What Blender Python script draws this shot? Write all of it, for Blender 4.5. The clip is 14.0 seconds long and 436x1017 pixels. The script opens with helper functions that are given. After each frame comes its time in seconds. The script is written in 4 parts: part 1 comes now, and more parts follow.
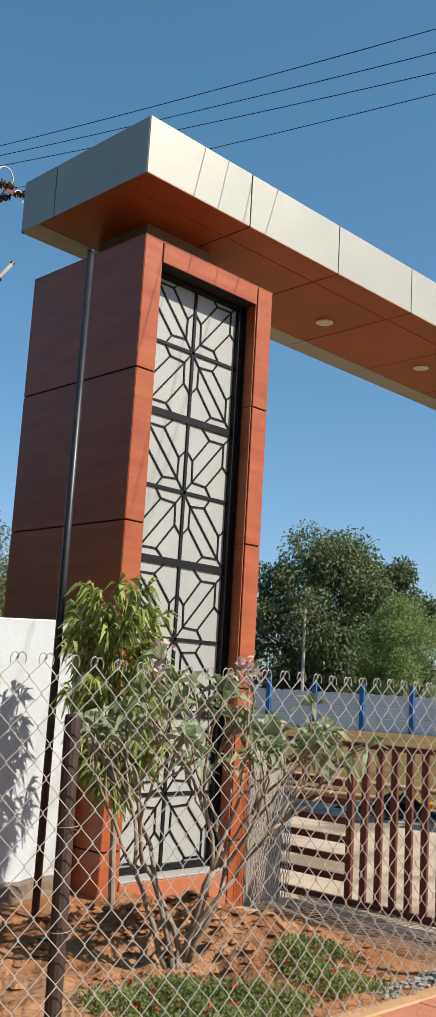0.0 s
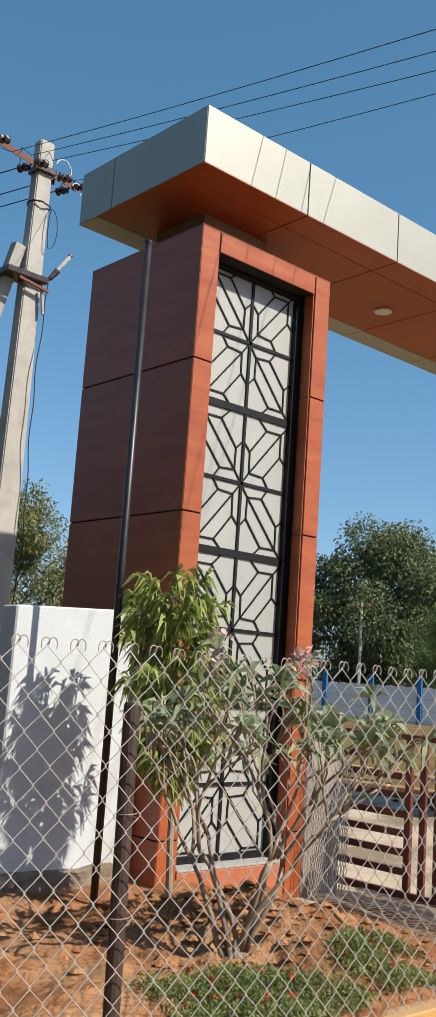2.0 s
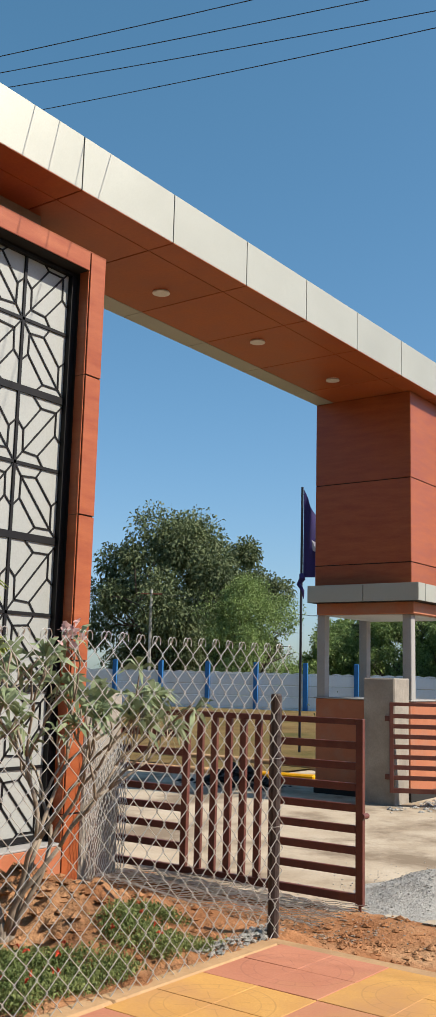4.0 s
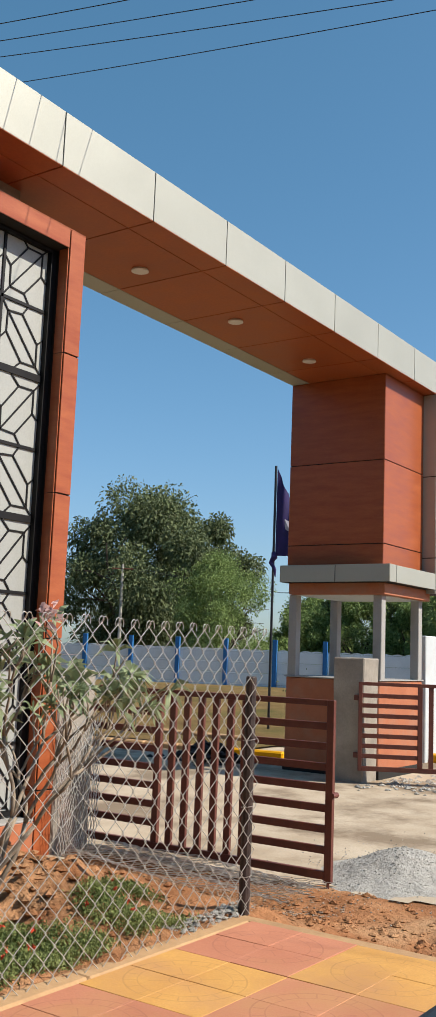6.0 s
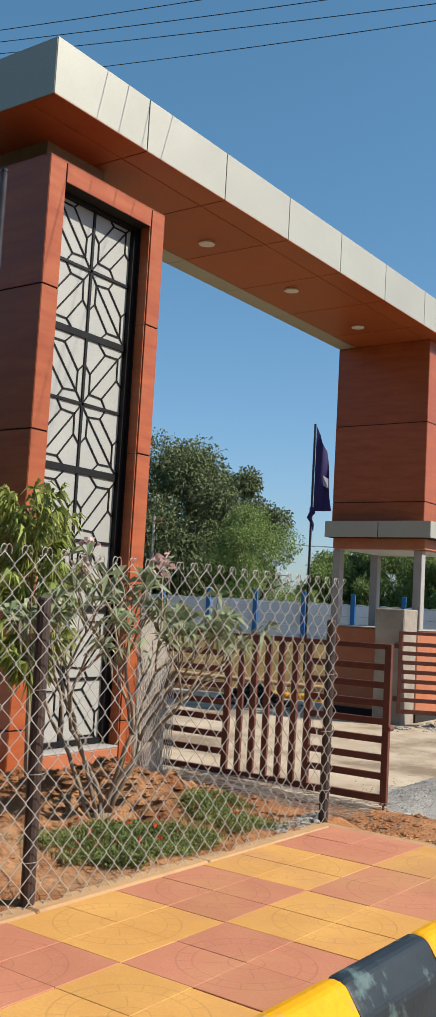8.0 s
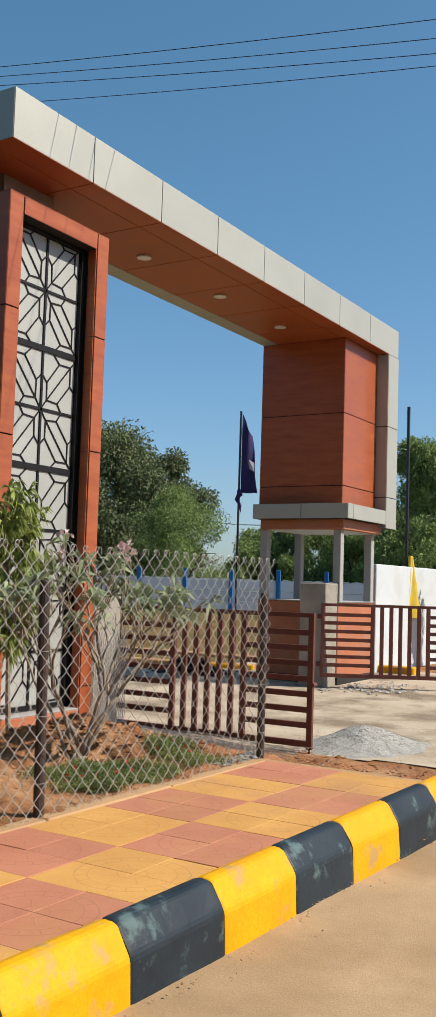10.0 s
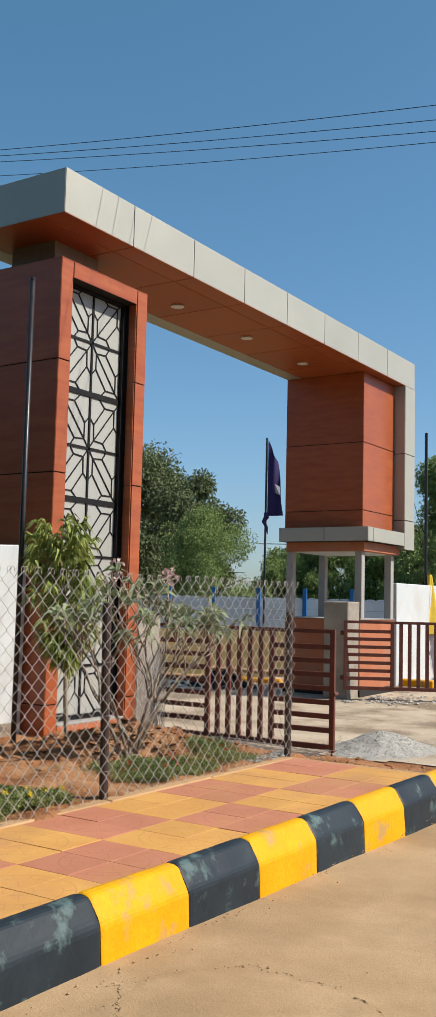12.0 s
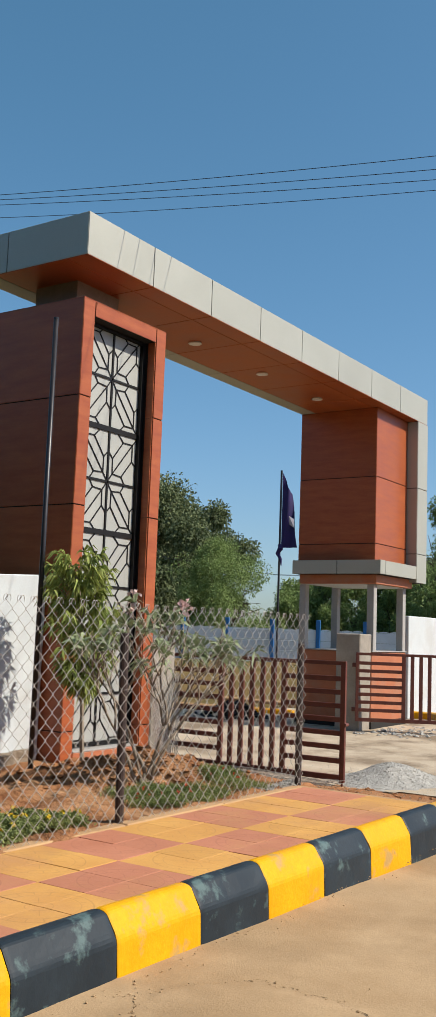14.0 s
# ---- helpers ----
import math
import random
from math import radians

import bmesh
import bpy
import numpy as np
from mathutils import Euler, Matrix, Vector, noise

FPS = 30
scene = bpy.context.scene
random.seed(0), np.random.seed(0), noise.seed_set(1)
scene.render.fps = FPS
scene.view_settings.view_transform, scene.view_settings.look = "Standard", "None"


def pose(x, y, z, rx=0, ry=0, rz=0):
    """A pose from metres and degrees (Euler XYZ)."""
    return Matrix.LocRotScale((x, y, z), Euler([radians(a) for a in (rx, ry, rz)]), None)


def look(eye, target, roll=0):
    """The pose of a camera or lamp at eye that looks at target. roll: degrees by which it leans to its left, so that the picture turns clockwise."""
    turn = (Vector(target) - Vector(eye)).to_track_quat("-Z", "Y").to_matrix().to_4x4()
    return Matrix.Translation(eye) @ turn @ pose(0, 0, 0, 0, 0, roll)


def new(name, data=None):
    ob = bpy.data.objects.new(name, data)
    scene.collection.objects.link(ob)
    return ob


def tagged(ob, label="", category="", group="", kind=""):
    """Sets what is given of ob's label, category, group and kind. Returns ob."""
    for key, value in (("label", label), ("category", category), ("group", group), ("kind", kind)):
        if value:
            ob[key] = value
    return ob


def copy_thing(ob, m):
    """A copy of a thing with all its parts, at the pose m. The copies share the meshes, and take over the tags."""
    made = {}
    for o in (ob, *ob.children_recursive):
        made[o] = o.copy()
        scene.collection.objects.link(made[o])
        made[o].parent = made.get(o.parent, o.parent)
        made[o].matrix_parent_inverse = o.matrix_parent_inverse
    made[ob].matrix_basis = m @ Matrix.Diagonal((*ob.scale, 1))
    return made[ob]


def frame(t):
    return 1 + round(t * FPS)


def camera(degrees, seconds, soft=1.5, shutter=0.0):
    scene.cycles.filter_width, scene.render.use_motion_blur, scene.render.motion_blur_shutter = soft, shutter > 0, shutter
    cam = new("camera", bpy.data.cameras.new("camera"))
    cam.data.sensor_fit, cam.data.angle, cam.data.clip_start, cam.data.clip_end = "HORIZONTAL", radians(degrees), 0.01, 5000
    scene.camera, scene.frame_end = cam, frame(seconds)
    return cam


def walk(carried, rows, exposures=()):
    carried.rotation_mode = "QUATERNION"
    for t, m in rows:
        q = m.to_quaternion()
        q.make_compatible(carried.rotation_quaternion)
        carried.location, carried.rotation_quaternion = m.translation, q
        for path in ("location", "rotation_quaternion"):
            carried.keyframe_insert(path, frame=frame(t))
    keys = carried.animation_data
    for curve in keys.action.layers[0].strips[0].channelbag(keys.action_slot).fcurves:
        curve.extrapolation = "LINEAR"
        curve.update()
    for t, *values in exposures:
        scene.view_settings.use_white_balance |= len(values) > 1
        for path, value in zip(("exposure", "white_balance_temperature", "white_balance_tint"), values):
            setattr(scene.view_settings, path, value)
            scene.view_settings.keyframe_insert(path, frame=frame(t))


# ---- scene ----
cam = camera(24.7, 14.0)
PATH = [
    (0, (1.212, 2.7, 1.626), (-0.182, 4.09, 1.981), 3.3),
    (0.5, (1.197, 2.697, 1.618), (-0.25, 4.027, 1.987), 3.8),
    (1, (1.194, 2.696, 1.614), (-0.275, 4.0, 1.987), 4.0),
    (1.5, (1.193, 2.699, 1.616), (-0.28, 4.003, 1.975), 4.0),
    (2, (1.192, 2.705, 1.615), (-0.281, 4.017, 1.948), 3.9),
    (2.5, (1.2, 2.704, 1.616), (-0.266, 4.022, 1.95), 3.8),
    (3, (1.201, 2.719, 1.612), (-0.224, 4.078, 1.962), 3.5),
    (3.5, (1.22, 2.818, 1.56), (-0.083, 4.293, 1.914), 1.9),
    (4, (1.244, 2.853, 1.535), (0.079, 4.444, 1.868), 1.5),
    (4.2, (1.242, 2.861, 1.528), (0.105, 4.476, 1.841), 1.5),
    (6.3, (1.238, 2.786, 1.579), (0.113, 4.416, 1.859), 2.3),
    (6.5, (1.238, 2.782, 1.56), (0.091, 4.398, 1.827), 2.4),
    (7, (1.223, 2.522, 1.553), (0.057, 4.128, 1.797), 3.0),
    (7.2, (1.225, 2.404, 1.545), (0.053, 4.009, 1.774), 3.3),
    (9.3, (1.835, 1.037, 1.507), (0.734, 2.698, 1.674), 2.4),
    (9.5, (1.905, 0.947, 1.533), (0.831, 2.625, 1.716), 2.1),
    (10, (1.94, 0.677, 1.509), (0.908, 2.383, 1.66), 1.8),
    (10.5, (2.089, 0.455, 1.515), (1.076, 2.175, 1.642), 1.3),
    (11, (2.32, 0.211, 1.516), (1.265, 1.905, 1.646), 1.4),
    (11.5, (2.427, -0.096, 1.518), (1.374, 1.598, 1.672), 1.4),
    (12, (2.516, -0.35, 1.532), (1.44, 1.325, 1.717), 1.4),
    (12.5, (2.634, -0.538, 1.521), (1.52, 1.115, 1.676), 1.6),
    (13, (2.652, -0.585, 1.531), (1.548, 1.069, 1.74), 1.7),
    (13.5, (2.662, -0.589, 1.533), (1.557, 1.063, 1.755), 1.9),
    (14, (2.671, -0.592, 1.537), (1.572, 1.061, 1.781), 2.1),
]
walk(cam, [(t, look(eye, target, roll)) for t, eye, target, roll in PATH],
     ((0.0, 0.47), (4.0, 0.47), (6.5, 0.46), (9.5, 0.38), (14.0, 0.36)))

# ---- light ----
SUN = Vector((1.0, 0.42, 1.0)).normalized()
world = bpy.data.worlds.new("sky")
scene.world = world
world.use_nodes = True
sky = world.node_tree.nodes.new("ShaderNodeTexSky")
sky.sky_type = "NISHITA"
sky.sun_disc = False
sky.sun_elevation = math.asin(SUN.z)
sky.sun_rotation = math.atan2(SUN.x, SUN.y)
sky.air_density, sky.dust_density, sky.ozone_density = 1.0, 0.8, 4.8
# The hazy air's own colour: cyan-blue overhead, pale lavender-blue low down.
split = world.node_tree.nodes.new("ShaderNodeSeparateColor")
joined = world.node_tree.nodes.new("ShaderNodeCombineColor")
world.node_tree.links.new(sky.outputs[0], split.inputs[0])
for k, (middle, power, tint) in enumerate(((0.945, 1.06, 0.83), (1.73, 0.82, 1.15), (3.35, 0.91, 1.08))):
    lift = world.node_tree.nodes.new("ShaderNodeMath")
    gain = world.node_tree.nodes.new("ShaderNodeMath")
    lift.operation, gain.operation = "POWER", "MULTIPLY"
    lift.inputs[1].default_value = power
    gain.inputs[1].default_value = tint * middle ** (1 - power)
    world.node_tree.links.new(split.outputs[k], lift.inputs[0])
    world.node_tree.links.new(lift.outputs[0], gain.inputs[0])
    world.node_tree.links.new(gain.outputs[0], joined.inputs[k])
world.node_tree.links.new(joined.outputs[0], world.node_tree.nodes["Background"].inputs[0])
world.node_tree.nodes["Background"].inputs[1].default_value = 0.098
sun_lamp = new("sun", bpy.data.lights.new("sun", "SUN"))
sun_lamp.data.energy, sun_lamp.data.angle, sun_lamp.data.color = 5.0, radians(0.53), (1.0, 0.915, 0.80)
sun_lamp.rotation_euler = (-SUN).to_track_quat("-Z", "Y").to_euler()


# ---- materials ----
def material(name, dark, light, scale=8.0, rough=0.6, bump=0.2, fine=60.0, metallic=0.0, stretch=(1, 1, 1), stain=None,
             stain_scale=1.2, stain_amount=0.5, vary=0.0, depth=0.01, spec=0.5, island=False, stain_edge=(0.5, 0.68), world_space=False, rough_vary=0.1):
    """Two scales of noise between two colours, an optional stain colour, and fine relief."""
    m = bpy.data.materials.new(name)
    m.use_nodes = True
    n, l = m.node_tree.nodes, m.node_tree.links
    b = n["Principled BSDF"]
    b.inputs["Roughness"].default_value = rough
    b.inputs["Metallic"].default_value = metallic
    b.inputs["Specular IOR Level"].default_value = spec
    tc, mp = n.new("ShaderNodeTexCoord"), n.new("ShaderNodeMapping")
    mp.inputs["Scale"].default_value = stretch
    l.new(n.new("ShaderNodeNewGeometry").outputs["Position"] if world_space else tc.outputs["Object"], mp.inputs["Vector"])

    def tex(s, detail=6.0, r=0.6):
        t = n.new("ShaderNodeTexNoise")
        t.inputs["Scale"].default_value, t.inputs["Detail"].default_value, t.inputs["Roughness"].default_value = s, detail, r
        l.new(mp.outputs[0], t.inputs["Vector"])
        return t.outputs["Fac"]

    def mix(f, a, c):
        x = n.new("ShaderNodeMix")
        x.data_type = "RGBA"
        for k, v in ((0, f), (6, a), (7, c)):
            if hasattr(v, "is_linked"):
                l.new(v, x.inputs[k])
            else:
                x.inputs[k].default_value = v if k == 0 else (*v, 1)
        return x.outputs[2]

    def ramp(f, lo, hi, top=1.0):
        r = n.new("ShaderNodeMapRange")
        r.inputs[1].default_value, r.inputs[2].default_value, r.inputs[4].default_value = lo, hi, top
        l.new(f, r.inputs[0])
        return r.outputs[0]

    coarse, small = tex(scale), tex(fine, 4.0, 0.7)
    col = mix(ramp(coarse, 0.3, 0.7), dark, light)
    col = mix(ramp(small, 0.35, 0.75, 0.45), col, tuple(0.75 * c for c in dark))
    if stain:
        col = mix(ramp(tex(stain_scale, 8.0, 0.65), *stain_edge, stain_amount), col, stain)
    if vary:
        hs = n.new("ShaderNodeHueSaturation")
        src = n.new("ShaderNodeNewGeometry").outputs["Random Per Island"] if island else n.new("ShaderNodeObjectInfo").outputs["Random"]
        l.new(ramp(src, 0.0, 1.0), hs.inputs["Value"])
        hs.inputs["Value"].links[0].from_node.inputs[3].default_value = 1 - vary
        hs.inputs["Value"].links[0].from_node.inputs[4].default_value = 1 + vary
        l.new(col, hs.inputs["Color"])
        col = hs.outputs[0]
    l.new(col, b.inputs["Base Color"])
    l.new(ramp(coarse, 0.2, 0.8), b.inputs["Roughness"])
    rr = b.inputs["Roughness"].links[0].from_node
    rr.inputs[3].default_value, rr.inputs[4].default_value = max(0.05, rough - rough_vary), min(1, rough + rough_vary)
    if bump:
        bp = n.new("ShaderNodeBump")
        bp.inputs["Strength"].default_value, bp.inputs["Distance"].default_value = bump, depth
        l.new(small, bp.inputs["Height"])
        bp2 = n.new("ShaderNodeBump")
        bp2.inputs["Strength"].default_value, bp2.inputs["Distance"].default_value = bump * 0.6, depth * 3
        l.new(coarse, bp2.inputs["Height"])
        l.new(bp.outputs[0], bp2.inputs["Normal"])
        l.new(bp2.outputs[0], b.inputs["Normal"])
    return m


def leafy(name, dark, light, trans=0.35):
    """Leaves: colour varies leaf by leaf, and light comes through them."""
    m = material(name, dark, light, scale=3.0, rough=0.6, bump=0.0, fine=25.0, vary=0.35, island=True)
    b = m.node_tree.nodes["Principled BSDF"]
    b.inputs["Specular IOR Level"].default_value = 0.22
    out = m.node_tree.nodes["Material Output"]
    t = m.node_tree.nodes.new("ShaderNodeBsdfTranslucent")
    s = m.node_tree.nodes.new("ShaderNodeMixShader")
    s.inputs[0].default_value = trans
    col = b.inputs["Base Color"].links[0].from_socket
    m.node_tree.links.new(col, t.inputs[0])
    m.node_tree.links.new(b.outputs[0], s.inputs[1])
    m.node_tree.links.new(t.outputs[0], s.inputs[2])
    m.node_tree.links.new(s.outputs[0], out.inputs[0])
    return m


def tile_material(name, dark, light, line):
    """Cement tile with rings and spokes pressed into it about the middle of four tiles."""
    m = material(name, dark, light, scale=3.0, rough=0.75, bump=0.25, fine=90.0, stain=(0.43, 0.215, 0.085), stain_scale=1.0,
                 stain_amount=0.85, vary=0.05, depth=0.004, world_space=True)
    n, l = m.node_tree.nodes, m.node_tree.links
    b = n["Principled BSDF"]
    tc, sep = n.new("ShaderNodeTexCoord"), n.new("ShaderNodeSeparateXYZ")
    l.new(tc.outputs["Object"], sep.inputs[0])

    def op(kind, a, c=None, d=None):
        x = n.new("ShaderNodeMath")
        x.operation = kind
        for k, v in enumerate((a, c, d)):
            if v is None:
                continue
            if hasattr(v, "is_linked"):
                l.new(v, x.inputs[k])
            else:
                x.inputs[k].default_value = v
        return x.outputs[0]

    px, py = sep.outputs[0], sep.outputs[1]
    rad = op("SQRT", op("ADD", op("MULTIPLY", px, px), op("MULTIPLY", py, py)))
    ring = op("ADD", op("COMPARE", rad, 0.265, 0.004), op("ADD", op("COMPARE", rad, 0.205, 0.003), op("COMPARE", rad, 0.07, 0.003)))
    ang = op("ARCTAN2", py, px)
    spoke = op("LESS_THAN", op("ABSOLUTE", op("SINE", op("MULTIPLY", ang, 9.0))), 0.13)
    band = op("COMPARE", rad, 0.235, 0.024)
    petal = op("MULTIPLY", op("LESS_THAN", op("ABSOLUTE", op("SINE", op("MULTIPLY", ang, 4.0))), 0.09), op("COMPARE", rad, 0.11, 0.05))
    lines = op("MINIMUM", op("ADD", op("ADD", ring, op("MULTIPLY", spoke, band)), petal), 1.0)
    worn = n.new("ShaderNodeTexNoise")
    worn.inputs["Scale"].default_value = 9.0
    l.new(tc.outputs["Object"], worn.inputs["Vector"])
    shown = op("MULTIPLY", lines, op("MULTIPLY", worn.outputs["Fac"], 0.58))
    mx = n.new("ShaderNodeMix")
    mx.data_type = "RGBA"
    l.new(shown, mx.inputs[0])
    l.new(b.inputs["Base Color"].links[0].from_socket, mx.inputs[6])
    mx.inputs[7].default_value = (*line, 1)
    l.new(mx.outputs[2], b.inputs["Base Color"])
    return m


WOOD = material("wood_finish_cladding", (0.275, 0.063, 0.021), (0.390, 0.109, 0.034), scale=2.2, rough=0.38, bump=0.03, fine=30, stretch=(1, 1, 6), vary=0.05, spec=0.40)
BEIGE = material("beige_cladding", (0.385, 0.388, 0.332), (0.42, 0.425, 0.367), scale=1.5, rough=0.48, bump=0.02, fine=80, vary=0.03, metallic=0.28, stain=(0.355, 0.355, 0.30), stain_scale=0.8, stain_amount=0.2, spec=0.3, rough_vary=0.015)
# Beige cladding with the shade under the beam mixed into its colour.
NECK = material("shade_toned_beige", (0.20, 0.165, 0.13), (0.27, 0.23, 0.185), rough=0.8, bump=0.1)
GAP = material("dark_joint", (0.00984, 0.00902, 0.0082), (0.0164, 0.0148, 0.0131), rough=0.9, bump=0)
LATTICE = material("black_lattice", (0.004, 0.004, 0.0045), (0.009, 0.0085, 0.0085), rough=0.55, bump=0.05, spec=0.25)
SCREEN = material("pale_screen_board", (0.325, 0.335, 0.310), (0.370, 0.380, 0.350), scale=1.0, rough=0.5, bump=0.02, stain=(0.335, 0.335, 0.30), stain_scale=1.5, stain_amount=0.35)
ORANGE = material("orange_paint", (0.36, 0.115, 0.048), (0.44, 0.155, 0.07), scale=4, rough=0.6, bump=0.15, stain=(0.328, 0.164, 0.0984), stain_scale=2.5, stain_amount=0.7)
CONCRETE = material("rough_concrete", (0.25, 0.22, 0.18), (0.38, 0.34, 0.28), scale=3, rough=0.9, bump=0.5, fine=45, stain=(0.17, 0.15, 0.13), stain_scale=2.0, stain_amount=0.6)
PLASTER = material("grey_plaster", (0.295, 0.287, 0.271), (0.377, 0.369, 0.344), scale=3, rough=0.8, bump=0.2, stain=(0.23, 0.221, 0.205), stain_scale=3, stain_amount=0.5)
WHITE = material("white_limewash", (0.475, 0.515, 0.525), (0.55, 0.595, 0.605), scale=2, rough=0.85, bump=0.14, fine=70, stain=(0.42, 0.41, 0.38), stain_scale=1.6, stain_amount=0.45)
PRECAST = material("white_precast", (0.72, 0.745, 0.755), (0.80, 0.825, 0.83), scale=1.5, rough=0.85, bump=0.2, stain=(0.56, 0.55, 0.52), stain_scale=0.7, stain_amount=0.4, vary=0.04)
BLUE = material("blue_paint", (0.0123, 0.123, 0.344), (0.0246, 0.18, 0.426), rough=0.6, bump=0.05)
OLDWIRE = material("galvanised_wire", (0.43, 0.415, 0.375), (0.62, 0.60, 0.55), scale=30, rough=0.38, bump=0, metallic=0.5)
PEBBLE = material("brown_gravel", (0.24, 0.17, 0.115), (0.42, 0.34, 0.26), scale=18, rough=0.95, bump=0.8, fine=70, vary=0.2, island=True, depth=0.015)
DIRT = material("dark_road_dirt", (0.10, 0.068, 0.038), (0.20, 0.14, 0.08), scale=20, rough=1.0, bump=0.5, spec=0.1)
STONE = material("rubble_footing", (0.17, 0.13, 0.09), (0.33, 0.26, 0.19), scale=7, rough=0.95, bump=0.8, fine=30, stain=(0.11, 0.085, 0.06), stain_scale=4, stain_amount=0.6, depth=0.02)
STEEL = material("red_oxide_steel", (0.092, 0.022, 0.014), (0.145, 0.038, 0.024), scale=9, rough=0.5, bump=0.15, stain=(0.16, 0.058, 0.03), stain_scale=5, stain_amount=0.5)
POSTS = material("rusty_pipe", (0.0287, 0.018, 0.0148), (0.0574, 0.0344, 0.0279), scale=14, rough=0.6, bump=0.2, stain=(0.082, 0.041, 0.0246), stain_scale=6, stain_amount=0.6)
WIRE = material("galvanised_wire", (0.42, 0.405, 0.365), (0.60, 0.58, 0.535), scale=30, rough=0.38, bump=0, metallic=0.45)
BLACKPIPE = material("black_pipe", (0.00984, 0.00984, 0.0115), (0.0246, 0.023, 0.0262), scale=8, rough=0.4, bump=0.05)
CABLE = material("black_cable", (0.00984, 0.00984, 0.0115), (0.0164, 0.0164, 0.018), rough=0.6, bump=0)
RUST = material("rusty_iron", (0.115, 0.0369, 0.0205), (0.197, 0.0738, 0.041), scale=16, rough=0.8, bump=0.3)
PORCELAIN = material("dark_insulator", (0.0246, 0.0148, 0.0123), (0.041, 0.0246, 0.0205), rough=0.25, bump=0)
POLE = material("weathered_pole_concrete", (0.34, 0.325, 0.29), (0.45, 0.43, 0.385), scale=4, rough=0.9, bump=0.3, stain=(0.29, 0.265, 0.225), stain_scale=3, stain_amount=0.5)
SOIL = material("red_soil", (0.215, 0.088, 0.037), (0.45, 0.218, 0.10), scale=2.6, rough=1.0, bump=0.9, fine=24, stain=(0.50, 0.32, 0.175), stain_scale=1.1, stain_amount=0.6, stain_edge=(0.48, 0.66), depth=0.035, spec=0.1)
SAND = material("sandy_road", (0.345, 0.228, 0.12), (0.475, 0.338, 0.198), scale=1.3, rough=0.95, bump=0.35, fine=80, stain=(0.235, 0.155, 0.082), stain_scale=1.0, stain_amount=0.7, stain_edge=(0.44, 0.70), depth=0.012, spec=0.15)
SLAB = material("dusty_concrete_drive", (0.37, 0.295, 0.205), (0.53, 0.45, 0.34), scale=1.6, rough=0.95, bump=0.35, fine=45, stain=(0.20, 0.15, 0.10), stain_scale=0.75, stain_amount=0.9, stain_edge=(0.48, 0.60), spec=0.2)
GRAVEL = material("grey_gravel", (0.31, 0.30, 0.265), (0.44, 0.425, 0.385), scale=18, rough=0.95, bump=0.9, fine=70, vary=0.14, island=True, depth=0.015)
# Dark tone for the added ground and wall that hold back fill light.
LIGHT_SINK = material("dark_light_sink", (0.0287, 0.0369, 0.0164), (0.0574, 0.0656, 0.0287), scale=1.0, rough=1.0, bump=0.6, fine=14, depth=0.05, spec=0.05)
DRYGRASS = material("dry_grass_field", (0.139, 0.0902, 0.0369), (0.246, 0.172, 0.0738), scale=1.0, rough=1.0, bump=0.8, fine=14, stain=(0.0738, 0.082, 0.0246), stain_scale=0.35, stain_amount=0.7, depth=0.05, spec=0.05)
KERB_Y = material("yellow_kerb_paint", (0.62, 0.290, 0.00164), (0.70, 0.360, 0.0033), scale=4, rough=0.55, bump=0.3, fine=35, stain=(0.33, 0.235, 0.11), stain_scale=3.8, stain_amount=0.75, vary=0.05, stain_edge=(0.56, 0.64), spec=0.18, world_space=True)
KERB_B = material("black_kerb_paint", (0.0095, 0.0165, 0.023), (0.018, 0.030, 0.040), scale=4, rough=0.55, bump=0.12, fine=30, stain=(0.10, 0.16, 0.155), stain_scale=5.5, stain_amount=0.7, vary=0.1, stain_edge=(0.565, 0.66), spec=0.3, world_space=True)
EDGING = material("cement_edging", (0.40, 0.235, 0.105), (0.49, 0.31, 0.155), scale=4, rough=0.9, bump=0.4, stain=(0.287, 0.164, 0.082), stain_scale=2.5, stain_amount=0.6)
TILE_Y = tile_material("yellow_tile", (0.508, 0.246, 0.0574), (0.607, 0.328, 0.082), (0.246, 0.123, 0.041))
TILE_R = tile_material("red_tile", (0.41, 0.15, 0.078), (0.49, 0.20, 0.11), (0.215, 0.075, 0.045))
BARK = material("grey_brown_bark", (0.20, 0.155, 0.11), (0.35, 0.29, 0.215), scale=12, rough=0.9, bump=0.5, fine=50, stretch=(1, 1, 0.4))
DARKBARK = material("dark_bark", (0.0574, 0.041, 0.0287), (0.107, 0.082, 0.0574), scale=3, rough=0.9, bump=0.5)
LEAF_FAR = leafy("dark_tree_leaves", (0.075, 0.106, 0.045), (0.22, 0.255, 0.12), 0.22)
LEAF_OLIVE = leafy("olive_tree_leaves", (0.15, 0.165, 0.06), (0.27, 0.28, 0.115), 0.3)
LEAF_BUSH = leafy("bright_tree_leaves", (0.164, 0.238, 0.0697), (0.279, 0.361, 0.131), 0.3)
LEAF_YOUNG = leafy("young_tree_leaves", (0.16, 0.22, 0.05), (0.41, 0.45, 0.13), 0.4)
LEAF_PLUM = leafy("frangipani_leaves", (0.18, 0.235, 0.12), (0.35, 0.40, 0.235), 0.32)
LEAF_LOW = leafy("ground_cover_leaves", (0.13, 0.175, 0.052), (0.30, 0.33, 0.12), 0.3)
PINK = leafy("pink_white_petals", (0.574, 0.344, 0.328), (0.697, 0.59, 0.541), 0.3)
